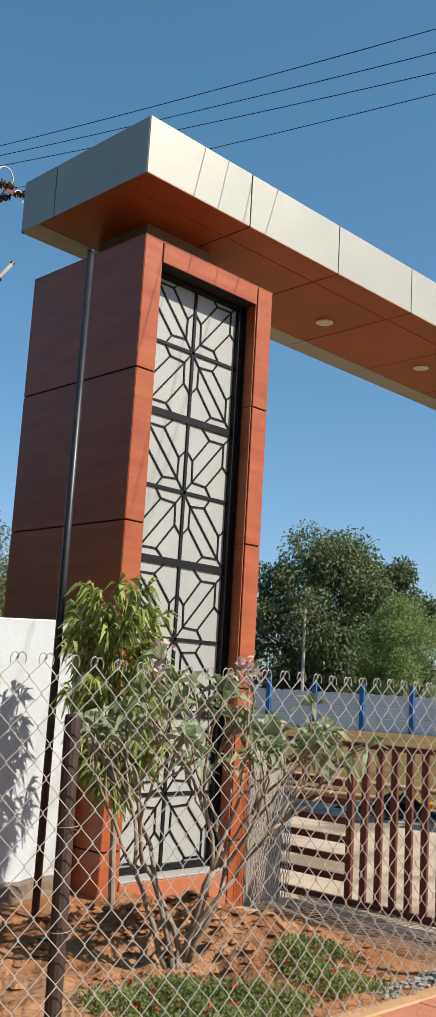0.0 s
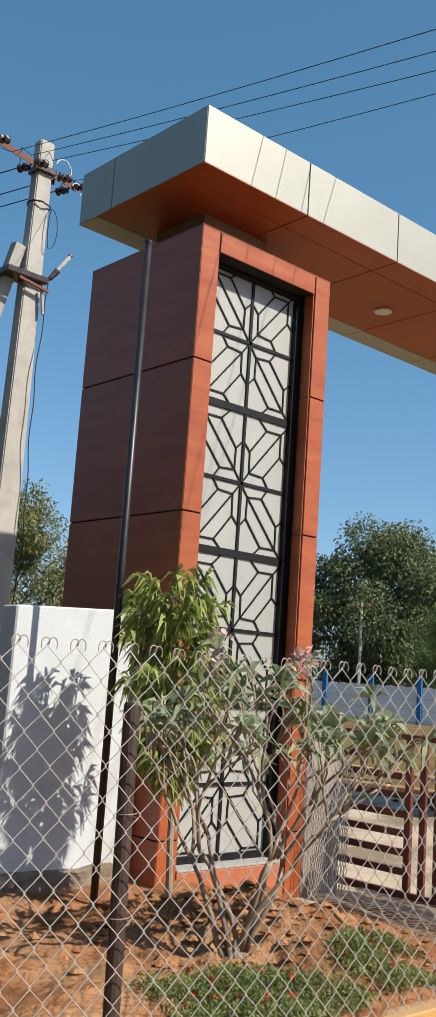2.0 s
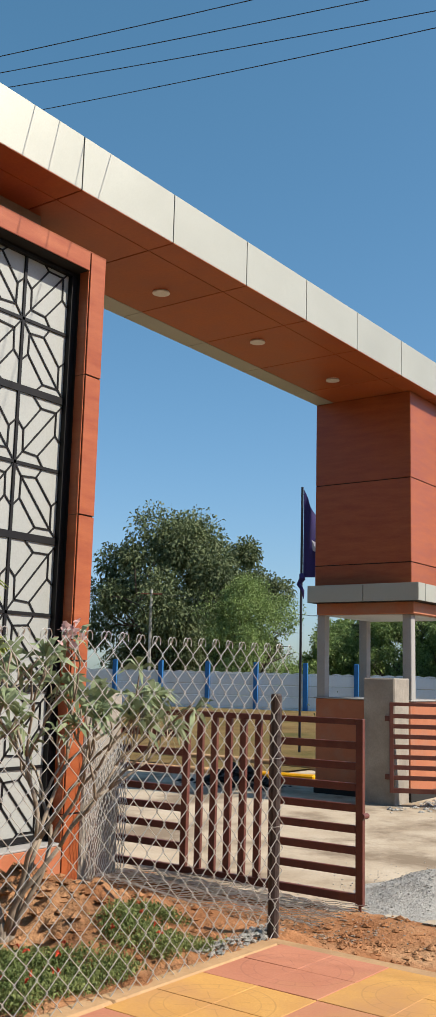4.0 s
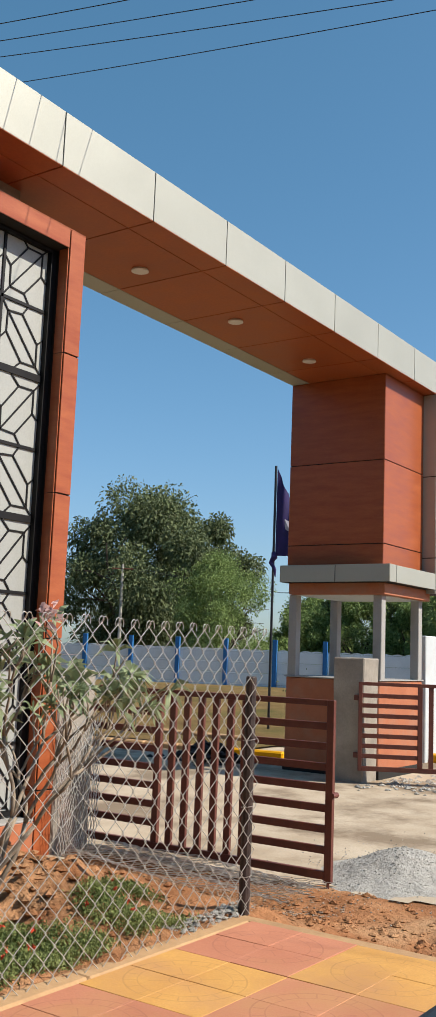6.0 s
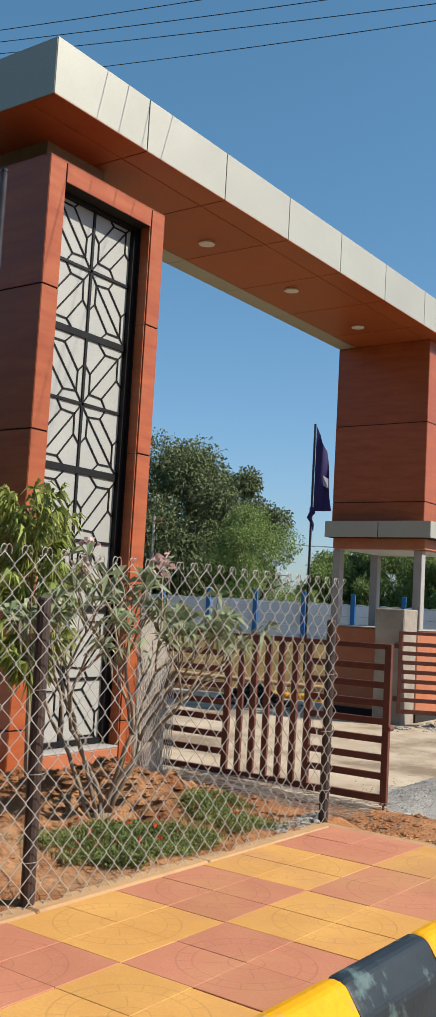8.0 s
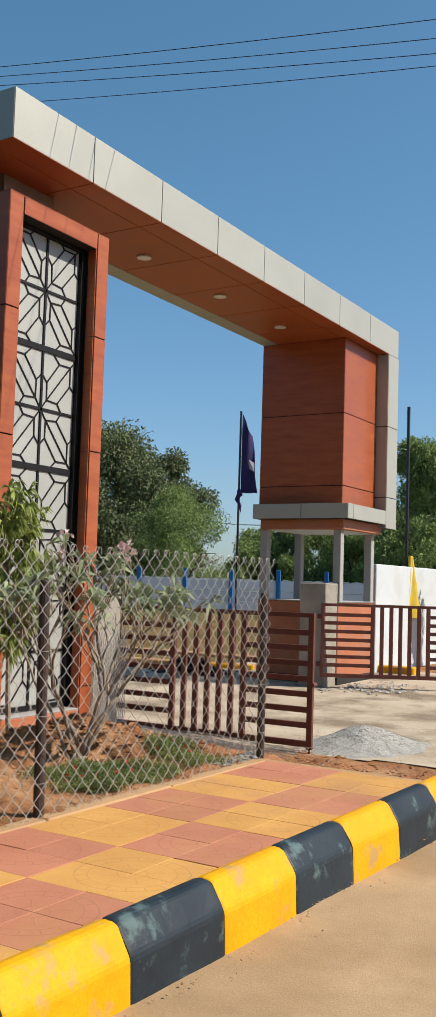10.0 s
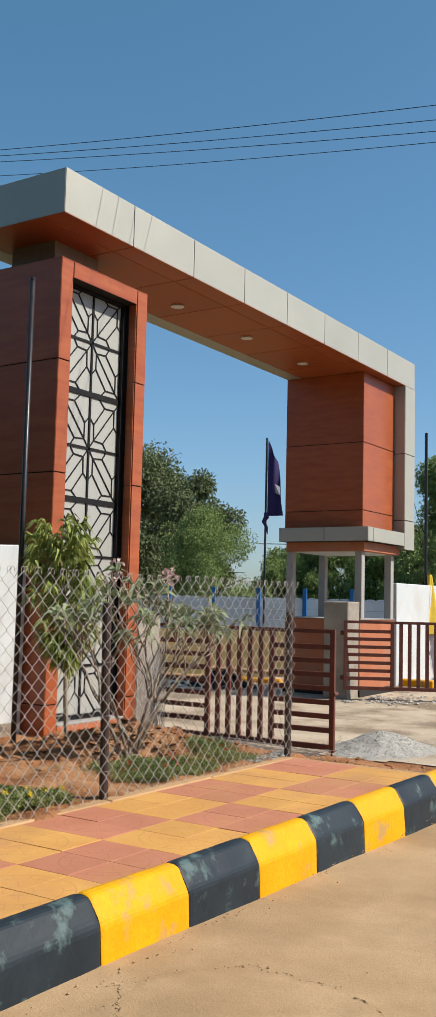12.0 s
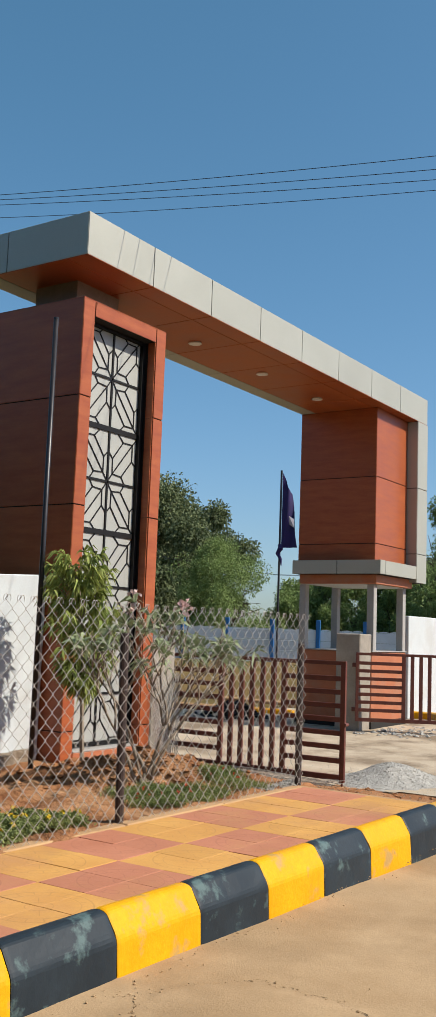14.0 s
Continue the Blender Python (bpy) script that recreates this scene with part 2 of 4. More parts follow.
RED = leafy("red_petals", (0.52, 0.06, 0.025), (0.62, 0.11, 0.045), 0.2)
YELLOW = leafy("yellow_petals", (0.615, 0.41, 0.0164), (0.697, 0.508, 0.0328), 0.2)
FLAG_P = material("purple_flag_cloth", (0.018, 0.00984, 0.0738), (0.0328, 0.018, 0.115), rough=0.8, bump=0.1)
FLAG_Y = material("yellow_flag_cloth", (0.508, 0.344, 0.0164), (0.615, 0.451, 0.0328), rough=0.8, bump=0.1)
FLAG_W = material("pale_emblem", (0.41, 0.369, 0.41), (0.492, 0.451, 0.492), rough=0.8, bump=0)
TYRE = material("dark_rubble", (0.012, 0.011, 0.010), (0.035, 0.031, 0.027), scale=9, rough=0.9, bump=0.4, vary=0.2, island=True)
LAMP = material("frosted_lamp_cover", (0.64, 0.623, 0.59), (0.689, 0.672, 0.64), rough=0.35, bump=0)


# ---- building helpers ----
def link(name, bm, mat, parent=None, label="", smooth=False):
    me = bpy.data.meshes.new(name)
    bm.normal_update()
    bm.to_mesh(me)
    bm.free()
    if smooth:
        me.polygons.foreach_set("use_smooth", [True] * len(me.polygons))
    me.materials.append(mat)
    ob = new(name, me)
    if parent:
        ob.parent = parent
    return tagged(ob, label)


def part(name, bm, mat, parent, label="", smooth=False):
    return link(name, bm, mat, parent, label, smooth)


def thing(name, label, category, group="", kind="", at=(0, 0, 0)):
    ob = new(name)
    ob.empty_display_size = 0.2
    ob.location = at
    return tagged(ob, label, category, group, kind)


def box(x0, x1, y0, y1, z0, z1, bevel=0.0, bm=None):
    bm = bm or bmesh.new()
    vs = [bm.verts.new((x, y, z)) for z in (z0, z1) for x, y in ((x0, y0), (x1, y0), (x1, y1), (x0, y1))]
    fs = [bm.faces.new([vs[i] for i in f]) for f in ((3, 2, 1, 0), (4, 5, 6, 7), (0, 1, 5, 4), (1, 2, 6, 5), (2, 3, 7, 6), (3, 0, 4, 7))]
    if bevel:
        es = list({e for f in fs for e in f.edges})
        bmesh.ops.bevel(bm, geom=es, offset=bevel, segments=1, affect="EDGES")
    return bm


def tube(points, radii, sides=6, bm=None, cap=True):
    """A tube along points; radii one number or one for each point."""
    bm = bm or bmesh.new()
    pts = [Vector(p) for p in points]
    rs = radii if hasattr(radii, "__len__") else [radii] * len(pts)
    rings, side = [], None
    for i, p in enumerate(pts):
        d = (pts[min(i + 1, len(pts) - 1)] - pts[max(i - 1, 0)]).normalized()
        if side is None:
            side = d.orthogonal().normalized()
        side = (side - d * side.dot(d)).normalized()
        up = d.cross(side)
        rings.append([bm.verts.new(p + rs[i] * (math.cos(a) * side + math.sin(a) * up)) for a in (2 * math.pi * k / sides for k in range(sides))])
    for r0, r1 in zip(rings, rings[1:]):
        for k in range(sides):
            bm.faces.new((r0[k], r0[(k + 1) % sides], r1[(k + 1) % sides], r1[k]))
    if cap:
        bm.faces.new(rings[0][::-1])
        bm.faces.new(rings[-1])
    return bm


def bar(a, b, w, h, normal, bm=None):
    """A square bar from a to b, w across and h along normal."""
    bm = bm or bmesh.new()
    a, b, nrm = Vector(a), Vector(b), Vector(normal)
    s = (b - a).normalized().cross(nrm).normalized() * (w / 2)
    vs = [bm.verts.new(p + q) for p in (a, b) for q in (-s, s, s + nrm * h, -s + nrm * h)]
    for f in ((3, 2, 1, 0), (4, 5, 6, 7), (0, 1, 5, 4), (1, 2, 6, 5), (2, 3, 7, 6), (3, 0, 4, 7)):
        bm.faces.new([vs[i] for i in f])
    return bm


def smooth_step(e0, e1, v):
    t = min(1, max(0, (v - e0) / (e1 - e0)))
    return t * t * (3 - 2 * t)


def leaves(name, spots, mat, parent, length, width, label="", droop=0.3, kind="", seed=1, normal_up=0.3):
    """Many bent leaves, each of two quads, at (place, direction) spots, in one mesh."""
    rng = np.random.default_rng(seed)
    verts, faces = [], []
    for p, d in spots:
        d = Vector(d).normalized()
        side = d.cross(Vector(rng.normal(size=3)) + Vector((0, 0, normal_up * 3))).normalized()
        k = rng.uniform(0.7, 1.25)
        ln, w = length * k, width * k
        mid = Vector(p) + d * ln * 0.5 + Vector((0, 0, 0.1 * ln))
        tip = Vector(p) + d * ln - Vector((0, 0, droop * ln))
        i = len(verts)
        verts += [Vector(p) - side * w * 0.15, Vector(p) + side * w * 0.15, mid + side * w * 0.5, mid - side * w * 0.5, tip + side * w * 0.08, tip - side * w * 0.08]
        faces += [(i, i + 1, i + 2, i + 3), (i + 3, i + 2, i + 4, i + 5)]
    me = bpy.data.meshes.new(name)
    me.from_pydata([tuple(v) for v in verts], [], faces)
    me.materials.append(mat)
    ob = new(name, me)
    ob.parent = parent
    return tagged(ob, label, kind=kind)


# ---- ground, road, pavement ----
def base_height(x, y):
    """Soil level without lumps: flower bed behind the fence, lower drive in front of the gate."""
    bed = smooth_step(8.9, 7.6, y) * smooth_step(-1.2, -1.8, x)
    z = -0.12 + 0.30 * bed - 0.10 * smooth_step(-2.4, -4.4, x) * bed + 0.08 * smooth_step(9.5, 17, y)
    z += 0.02 * smooth_step(-1.0, 0.3, x)
    z += 0.20 * bed * math.exp(-(((x + 3.15) / 0.85) ** 2 + ((y - 6.95) / 0.6) ** 2))
    z -= 0.10 * bed * math.exp(-(((x + 2.75) / 0.35) ** 2 + ((y - 6.5) / 0.3) ** 2))
    far = max(0, math.hypot(x + 5, y - 8) - 18)
    return z - 0.15 * smooth_step(0, 40, far)


def ground_height(x, y):
    z = base_height(x, y)
    if -7.5 < x < 1.5 and 1 < y < 10.5:
        bed = smooth_step(8.9, 7.6, y) * smooth_step(-1.2, -1.8, x)
        rough = smooth_step(-5.2, -4.6, x) * smooth_step(10.4, 9.6, y)
        z += rough * (0.045 * bed + 0.012) * noise.noise(Vector((x * 3.1, y * 3.1, 0.3)))
        heap = math.exp(-(((x + 3.2) / 1.0) ** 2 + ((y - 6.95) / 0.75) ** 2))
        bed *= (0.3 + 0.7 * smooth_step(-2.2, -2.8, x)) * (0.35 + 0.75 * heap)
        z += rough * (0.10 * bed + 0.012) * max(0, noise.noise(Vector((x * 9, y * 9, 2.3)))) ** 1.2
        z += rough * (0.05 * bed + 0.008) * max(0, noise.noise(Vector((x * 19, y * 19, 5.3))))
    return z


def axis(lo, hi, step, reach):
    near = list(np.arange(lo, hi + 1e-6, step))
    out, d = [], step
    v = hi
    while v < reach:
        d *= 1.35
        v += d
        out.append(v)
    low, d, v = [], step, lo
    while v > -reach:
        d *= 1.35
        v -= d
        low.append(v)
    return low[::-1] + near + out


def sheet(name, xs, ys, height, mat, label, category, keep=None):
    verts = [(x, y, height(x, y)) for y in ys for x in xs]
    w = len(xs)
    faces = [(j * w + i, j * w + i + 1, (j + 1) * w + i + 1, (j + 1) * w + i) for j in range(len(ys) - 1) for i in range(w - 1)
             if keep is None or keep((xs[i] + xs[i + 1]) / 2, (ys[j] + ys[j + 1]) / 2)]
    me = bpy.data.meshes.new(name)
    me.from_pydata(verts, [], faces)
    me.polygons.foreach_set("use_smooth", [True] * len(me.polygons))
    me.materials.append(mat)
    return tagged(new(name, me), label, category, kind="structure")


sheet("ground", axis(-6.5, 1.0, 0.03, 900), axis(1.5, 11.0, 0.03, 900), ground_height, SOIL, "red soil ground with loose clods", "ground")
def road_height(x, y):
    """Dusty surface: slow swells, winding low ridges of swept sand, fine lumps."""
    ridge = max(0, 0.10 - abs(noise.noise(Vector((x * 0.9, y * 0.9, 7))))) * max(0, noise.noise(Vector((x * 0.5, y * 0.5, 3))) + 0.1)
    lumps = max(0, noise.noise(Vector((x * 7, y * 7, 2)))) * max(0, noise.noise(Vector((x * 0.6, y * 0.6, 12))))
    away = math.hypot((x - 0.58) / 0.55, (y - 2.92) / 0.52) + 0.25 * noise.noise(Vector((x * 3, y * 3, 21)))
    ridge += 0.07 * min(1, max(0, (1.05 - away) * 5)) * (1 + 0.5 * noise.noise(Vector((x * 9, y * 9, 22))))
    return -0.012 - 0.014 * min(4.8, max(0, y - 3.2)) + 0.006 * noise.noise(Vector((x, y, 5))) + 0.16 * ridge + 0.014 * lumps


sheet("road", [-0.24 + 0.05 * i for i in range(76)], [-6.8 + 0.4 * i for i in range(16)] + [-0.4 + 0.05 * i for i in range(190)] + [9.5 + 0.5 * i for i in range(42)],
      road_height, SAND, "sandy dusty road surface beside the kerb", "road",
      lambda x, y: y < 8.4 + 0.5 * noise.noise(Vector((x, 1, 0))) or x > 2.0)


def drive_edge(x, y):
    e = 9.72 - 0.30 * smooth_step(-2.3, -2.9, x) + 0.25 * smooth_step(-2.9, -2.3, x) * noise.noise(Vector((x * 1.4, 0, 3))) + 0.12 * noise.noise(Vector((x * 5, 0, 8)))
    return (y > e or x < -4.4) and 8.7 < y < 19.0 and -14 < x


sheet("driveway", [-14 + 0.15 * i for i in range(103)], [8.6 + 0.1 * i for i in range(106)],
      lambda x, y: base_height(x, max(y, 8.95)) + 0.010 + 0.006 * noise.noise(Vector((x, y, 9))),
      SLAB, "dusty pale concrete driveway through the gate", "driveway", drive_edge)
sheet("field", [-60 + 2.5 * i for i in range(21)] + [-7.9], [-10 + 3.0 * i for i in range(24)],
      lambda x, y: ground_height(x, y) + 0.05 + 0.35 * smooth_step(18, 34, y) + 0.03 * noise.noise(Vector((x * 0.3, y * 0.3, 0))), DRYGRASS, "dry brown grass field inside the compound", "field",
      lambda x, y: (y > 17.5 and x < -7.8) or x < -13.5)

# Unseen dark ground, added to cut light bounced onto the arch's shaded faces.
sheet("verge", [-40 + 2.0 * i for i in range(17)] + [-5.35], [-6.9 + 1.2 * i for i in range(12)] + [7.2],
      lambda x, y: base_height(x, y) + 0.03, LIGHT_SINK, "dark ground beyond the white wall, added to cut bounced light", "verge")
sheet("verge", [-5.3 + 0.15 * i for i in range(24)], [-6.9 + 0.15 * i for i in range(72)],
      lambda x, y: base_height(x, y) + 0.05 + 0.03 * noise.noise(Vector((x * 2, y * 2, 4))), LIGHT_SINK, "dark strip behind the fence, added to cut bounced light", "verge",
      lambda x, y: y < 2.7 + 0.6 * noise.noise(Vector((x * 1.3, 0.5, 2))) + 0.3 * noise.noise(Vector((x * 4, 1.5, 2))))
sheet("verge", [3.55 + 3.0 * i for i in range(13)], [-6.9 + 4 * i for i in range(20)],
      lambda x, y: 0.03, LIGHT_SINK, "unseen dark ground across the road, added to cut bounced light", "verge")
# Out-of-view wall, added to keep low sky light off the arch's near faces.
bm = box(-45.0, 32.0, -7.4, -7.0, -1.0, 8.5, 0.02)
tagged(link("wall_behind", bm, LIGHT_SINK), "unseen dark wall behind the camera, added to block sky light", "wall", kind="structure")

# Pavement: bed slab, edging strip, tiles, kerb.
bm = box(-1.692, -0.356, -3.2, 7.443, -0.2, 0.165, 0.01)
pavement = tagged(link("pavement", bm, EDGING), "tiled footpath with red and yellow cement tiles", "pavement", kind="structure")
bm = bmesh.new()
y = -3.2
while y < 7.4:
    step = random.uniform(1.1, 1.5)
    box(-1.81, -1.695, y, min(y + step - 0.004, 7.44), -0.2, 0.19 + random.uniform(-0.004, 0.004), 0.012, bm)
    y += step
link("trim_edging", bm, EDGING, pavement, "weathered cement edging strip")
bm = box(-1.81, -0.356, 7.445, 7.55, -0.2, 0.178, 0.012)
link("trim_end", bm, EDGING, pavement, "worn cement end of the footpath")


# ---- entrance arch ----
def panel(name, axis_name, at, a0, a1, z0, z1, mat, parent, out=1, thick=0.012, gap=0.0065):
    """A cladding board standing proud of its core; its long edges are slightly rounded."""
    a0, a1, z0, z1 = a0 + gap, a1 - gap, z0 + gap, z1 - gap
    lo, hi = sorted((at, at + out * thick))
    bm = box(lo, hi, a0, a1, z0, z1, 0.002) if axis_name == "x" else box(a0, a1, lo, hi, z0, z1, 0.002)
    return part(name, bm, mat, parent)


arch = thing("entrance_arch", "wood-finish and beige clad entrance arch with a black lattice screen", "gate arch")
JOINTS = (-0.2, 0.41, 1.635, 2.857, 4.08, 5.2)
core = bmesh.new()
box(-6.128, -4.83, 7.512, 9.03, -0.3, 5.185, 0, core)
box(-4.829, -4.612, 7.512, 7.69, -0.3, 5.185, 0, core)
box(-4.829, -4.612, 8.85, 9.03, -0.3, 5.185, 0, core)
box(-4.829, -4.612, 7.691, 8.849, 5.022, 5.185, 0, core)
box(-4.829, -4.612, 7.691, 8.849, -0.3, 0.17, 0, core)
pillar = part("pillar", core, GAP, arch, "wood-finish clad pillar")
for z0, z1 in zip(JOINTS, JOINTS[1:]):
    panel("panel", "y", 7.512, -6.14, -4.5985, z0, z1, WOOD, pillar, -1)
    panel("panel", "x", -4.612, 7.4985, 7.695, z0, z1, WOOD, pillar, 1)
    panel("panel", "x", -4.612, 8.847, 9.043, z0, z1, WOOD, pillar, 1)
    panel("panel", "y", 9.03, -6.14, -4.5985, z0, z1, WOOD, pillar, 1)
    part("reveal", box(-4.715, -4.613, 8.8385, 8.8475, z0 + 0.003, z1 - 0.003), WOOD, pillar)
    part("reveal", box(-4.715, -4.613, 7.6925, 7.7015, z0 + 0.003, z1 - 0.003), WOOD, pillar)
panel("panel", "x", -4.612, 7.697, 8.845, 5.016, 5.2, WOOD, pillar, 1)
part("pillar_cap", box(-6.14, -4.6, 7.5, 9.042, 5.186, 5.2, 0.002), WOOD, pillar)
part("plinth", box(-4.73, -4.598, 7.70, 8.84, -0.3, 0.175, 0.006), ORANGE, pillar, "orange painted plinth below the screen")

part("ledge", box(-4.80, -4.597, 7.705, 8.835, 0.176, 0.194, 0.004), PLASTER, pillar, "pale cement ledge under the screen")

# Lattice screen in the recess: pale boards, black bars in a star figure.
screen = part("lattice_screen", box(-4.815, -4.795, 7.70, 8.84, 0.195, 5.01), SCREEN, arch, "pale screen board behind black lattice bars")
CENTRE, HALF, RISE = 8.27, 0.50, 0.61
FACE = -4.795


def spot(cz, p, q):
    return (FACE, CENTRE + HALF * p, cz + RISE * q)


for n in range(4):
    cz = 4.44 - 1.22 * n
    part("bar", bar(spot(cz, 0, -0.99), spot(cz, 0, 0.99), 0.027, 0.014, (1, 0, 0)), LATTICE, screen)
    part("bar", bar(spot(cz, -1.1, 0), spot(cz, 1.1, 0), 0.027, 0.014, (1, 0, 0)), LATTICE, screen)
    part("rail", bar(spot(cz, -1.1, 1.02 if n else 0.94), spot(cz, 1.1, 1.02 if n else 0.94), 0.060 if n else 0.045, 0.016, (1, 0, 0)), LATTICE, screen)
    for sp in (-1, 1):
        for sq in (-1, 1):
            ring = [(0.17, 0.17), (0.16, 0.47), (0.53, 0.83), (0.88, 0.83), (0.88, 0.50), (0.50, 0.15)]
            runs = list(zip(ring, ring[1:] + ring[:1]))
            runs += [(ring[0], ring[3]), (ring[1], (0.0, 0.60)), (ring[2], (0.34, 0.97)), (ring[3], (1.0, 0.93)), (ring[4], (1.0, 0.42)), (ring[5], (0.64, 0.0)), (ring[0], (0.0, 0.0))]
            for a, b in runs:
                part("bar", bar(spot(cz, sp * a[0], sq * a[1]), spot(cz, sp * b[0], sq * b[1]), 0.0140, 0.009, (1, 0, 0)), LATTICE, screen)
part("bottom_rail", box(-4.794, -4.76, 7.766, 8.774, 0.207, 0.25), LATTICE, screen)
part("side_channel", box(-4.794, -4.745, 8.775, 8.838, 0.207, 5.01), LATTICE, screen)
part("side_channel", box(-4.794, -4.745, 7.702, 7.765, 0.207, 5.01), LATTICE, screen)
part("head_channel", box(-4.794, -4.745, 7.766, 8.774, 4.985, 5.012), LATTICE, screen)

# Neck between pillar and beam; its colour carries the beam's shade.
part("neck", box(-5.77, -5.10, 7.92, 8.69, 5.2, 5.605, 0.004), NECK, arch, "recessed neck below the beam, shade put into its colour")

# Beam with fascia boards, soffit boards and round downlights.
beam = part("beam", box(-6.168, -4.452, 7.342, 17.268, 5.612, 6.085), GAP, arch, "beige clad beam with brown soffit")
JY = (7.33, 8.53, 9.78, 11.02, 12.24, 13.47, 14.73, 15.97, 17.28)
for y0, y1 in zip(JY, JY[1:]):
    panel("fascia_panel", "x", -4.452, y0 if y0 > 7.4 else 7.3285, y1, 5.60, 6.10, BEIGE, beam, 1)
    panel("fascia_panel", "x", -6.168, y0, y1, 5.60, 6.10, BEIGE, beam, -1)
    part("soffit_panel", box(-4.745, -4.442, y0 + 0.007, y1 - 0.007, 5.600, 5.6115, 0.002), WOOD, beam)
    part("soffit_panel", box(-6.175, -5.895, y0 + 0.005, y1 - 0.005, 5.600, 5.6115, 0.002), BEIGE, beam)
    part("soffit_panel", box(-5.885, -4.755, y0 + 0.007, y1 - 0.007, 5.600, 5.6115, 0.002), WOOD, beam)
    part("top_panel", box(-6.178, -4.442, y0 + 0.004, y1 - 0.004, 6.086, 6.0975, 0.002), BEIGE, beam)
for x0, x1 in ((-6.18, -5.684), (-5.684, -4.4415)):
    panel("fascia_panel", "y", 7.342, x0, x1, 5.60, 6.10, BEIGE, beam, -1)
for y in (10.666, 12.535, 14.39):
    bm = bmesh.new()
    bmesh.ops.create_cone(bm, cap_ends=True, segments=28, radius1=0.095, radius2=0.088, depth=0.02, matrix=Matrix.Translation((-5.31, y, 5.590)))
    light = part("downlight", bm, LAMP, beam, "round white recessed downlight, off")
    bm = bmesh.new()
    bmesh.ops.create_cone(bm, cap_ends=True, segments=28, radius1=0.082, radius2=0.082, depth=0.004, matrix=Matrix.Translation((-5.31, y, 5.578)))
    part("diffuser", bm, LAMP, light)

# Far leg of the beam and the clad box on its slab.
leg = part("leg", box(-6.168, -4.442, 16.812, 17.268, 2.56, 5.599), GAP, arch, "beige clad leg at the far end of the beam")
for z0, z1 in ((2.55, 3.09), (3.09, 4.325), (4.325, 5.60)):
    panel("fascia_panel", "x", -4.442, 16.80, 17.28, z0, z1, BEIGE, leg, 1)
    panel("fascia_panel", "y", 16.812, -6.17, -4.432, z0, z1, BEIGE, leg, -1)
    panel("fascia_panel", "y", 17.268, -6.17, -4.432, z0, z1, BEIGE, leg, 1)
tower = part("clad_box", box(-6.158, -4.652, 15.432, 16.798, 2.85, 5.599), GAP, arch, "wood-finish clad box hanging from the beam")
for z0, z1 in ((2.85, 3.165), (3.165, 4.355), (4.355, 5.60)):
    panel("panel", "y", 15.432, -6.17, -4.6385, z0, z1, WOOD, tower, -1)
    panel("panel", "x", -4.652, 15.4185, 16.80, z0, z1, WOOD, tower, 1)
    panel("panel", "x", -6.158, 15.42, 16.80, z0, z1, WOOD, tower, -1)
slab = part("slab", box(-6.158, -4.447, 15.212, 16.86, 2.615, 2.85), GAP, arch, "beige clad slab under the box")
for x0, x1 in ((-6.17, -5.27), (-5.27, -4.4335)):
    panel("fascia_panel", "y", 15.212, x0, x1, 2.61, 2.86, BEIGE, slab, -1)
for y0, y1 in ((15.1985, 15.42), (15.42, 16.86)):
    panel("fascia_panel", "x", -4.447, y0, y1, 2.61, 2.86, BEIGE, slab, 1)
part("slab_top", box(-6.16, -4.445, 15.21, 15.43, 2.851, 2.858), BEIGE, slab)
part("ring_beam", box(-6.10, -4.58, 15.36, 16.95, 2.45, 2.614, 0.008), ORANGE, arch, "orange painted beam under the slab")

part("ceiling_board", box(-6.02, -4.66, 15.44, 16.87, 2.440, 2.449), WHITE, arch, "pale plastered underside")

# Guard post below: four columns on a painted base.
booth = thing("guard_booth", "orange painted booth base with four bare plaster columns", "booth")
part("base", box(-6.14, -4.67, 15.42, 16.90, -0.35, 1.27, 0.012), ORANGE, booth, "orange painted masonry base")
for x in (-6.065, -4.72):
    for y in (15.5, 16.78):
        part("column", box(x - 0.066, x + 0.066, y - 0.066, y + 0.066, 1.27, 2.45, 0.008), PLASTER, booth, "bare grey plaster column")
part("plinth", box(-6.155, -4.655, 15.405, 16.915, -0.35, 0.08, 0.006), GAP, booth, "black painted plinth")
part("sill", box(-6.16, -4.65, 15.40, 16.92, 1.27, 1.288, 0.004), PLASTER, booth)

# Gate piers of bare concrete.
for x0, x1, y0, y1, top in ((-5.08, -4.59, 9.045, 9.50, 1.38), (-5.125, -4.675, 14.95, 15.40, 1.575)):
    bm = box(x0, x1, y0, y1, -0.4, top, 0.015)
    bmesh.ops.subdivide_edges(bm, edges=bm.edges, cuts=5, use_grid_fill=True)
    for v in bm.verts:
        v.co += 0.012 * noise.noise_vector(v.co * 4)
    pier = thing("gate_pier", "bare stained concrete pier that carries a gate leaf", "pier", "gate piers")
    part("shaft", bm, CONCRETE, pier)
    side = y1 if y0 < 10 else y0
    for z in (0.28, 1.02):
        part("hinge", box(x1 - 0.12, x1 - 0.02, side - 0.04, side + 0.04, z, z + 0.07, 0.006), STEEL, pier, "red oxide steel hinge block")


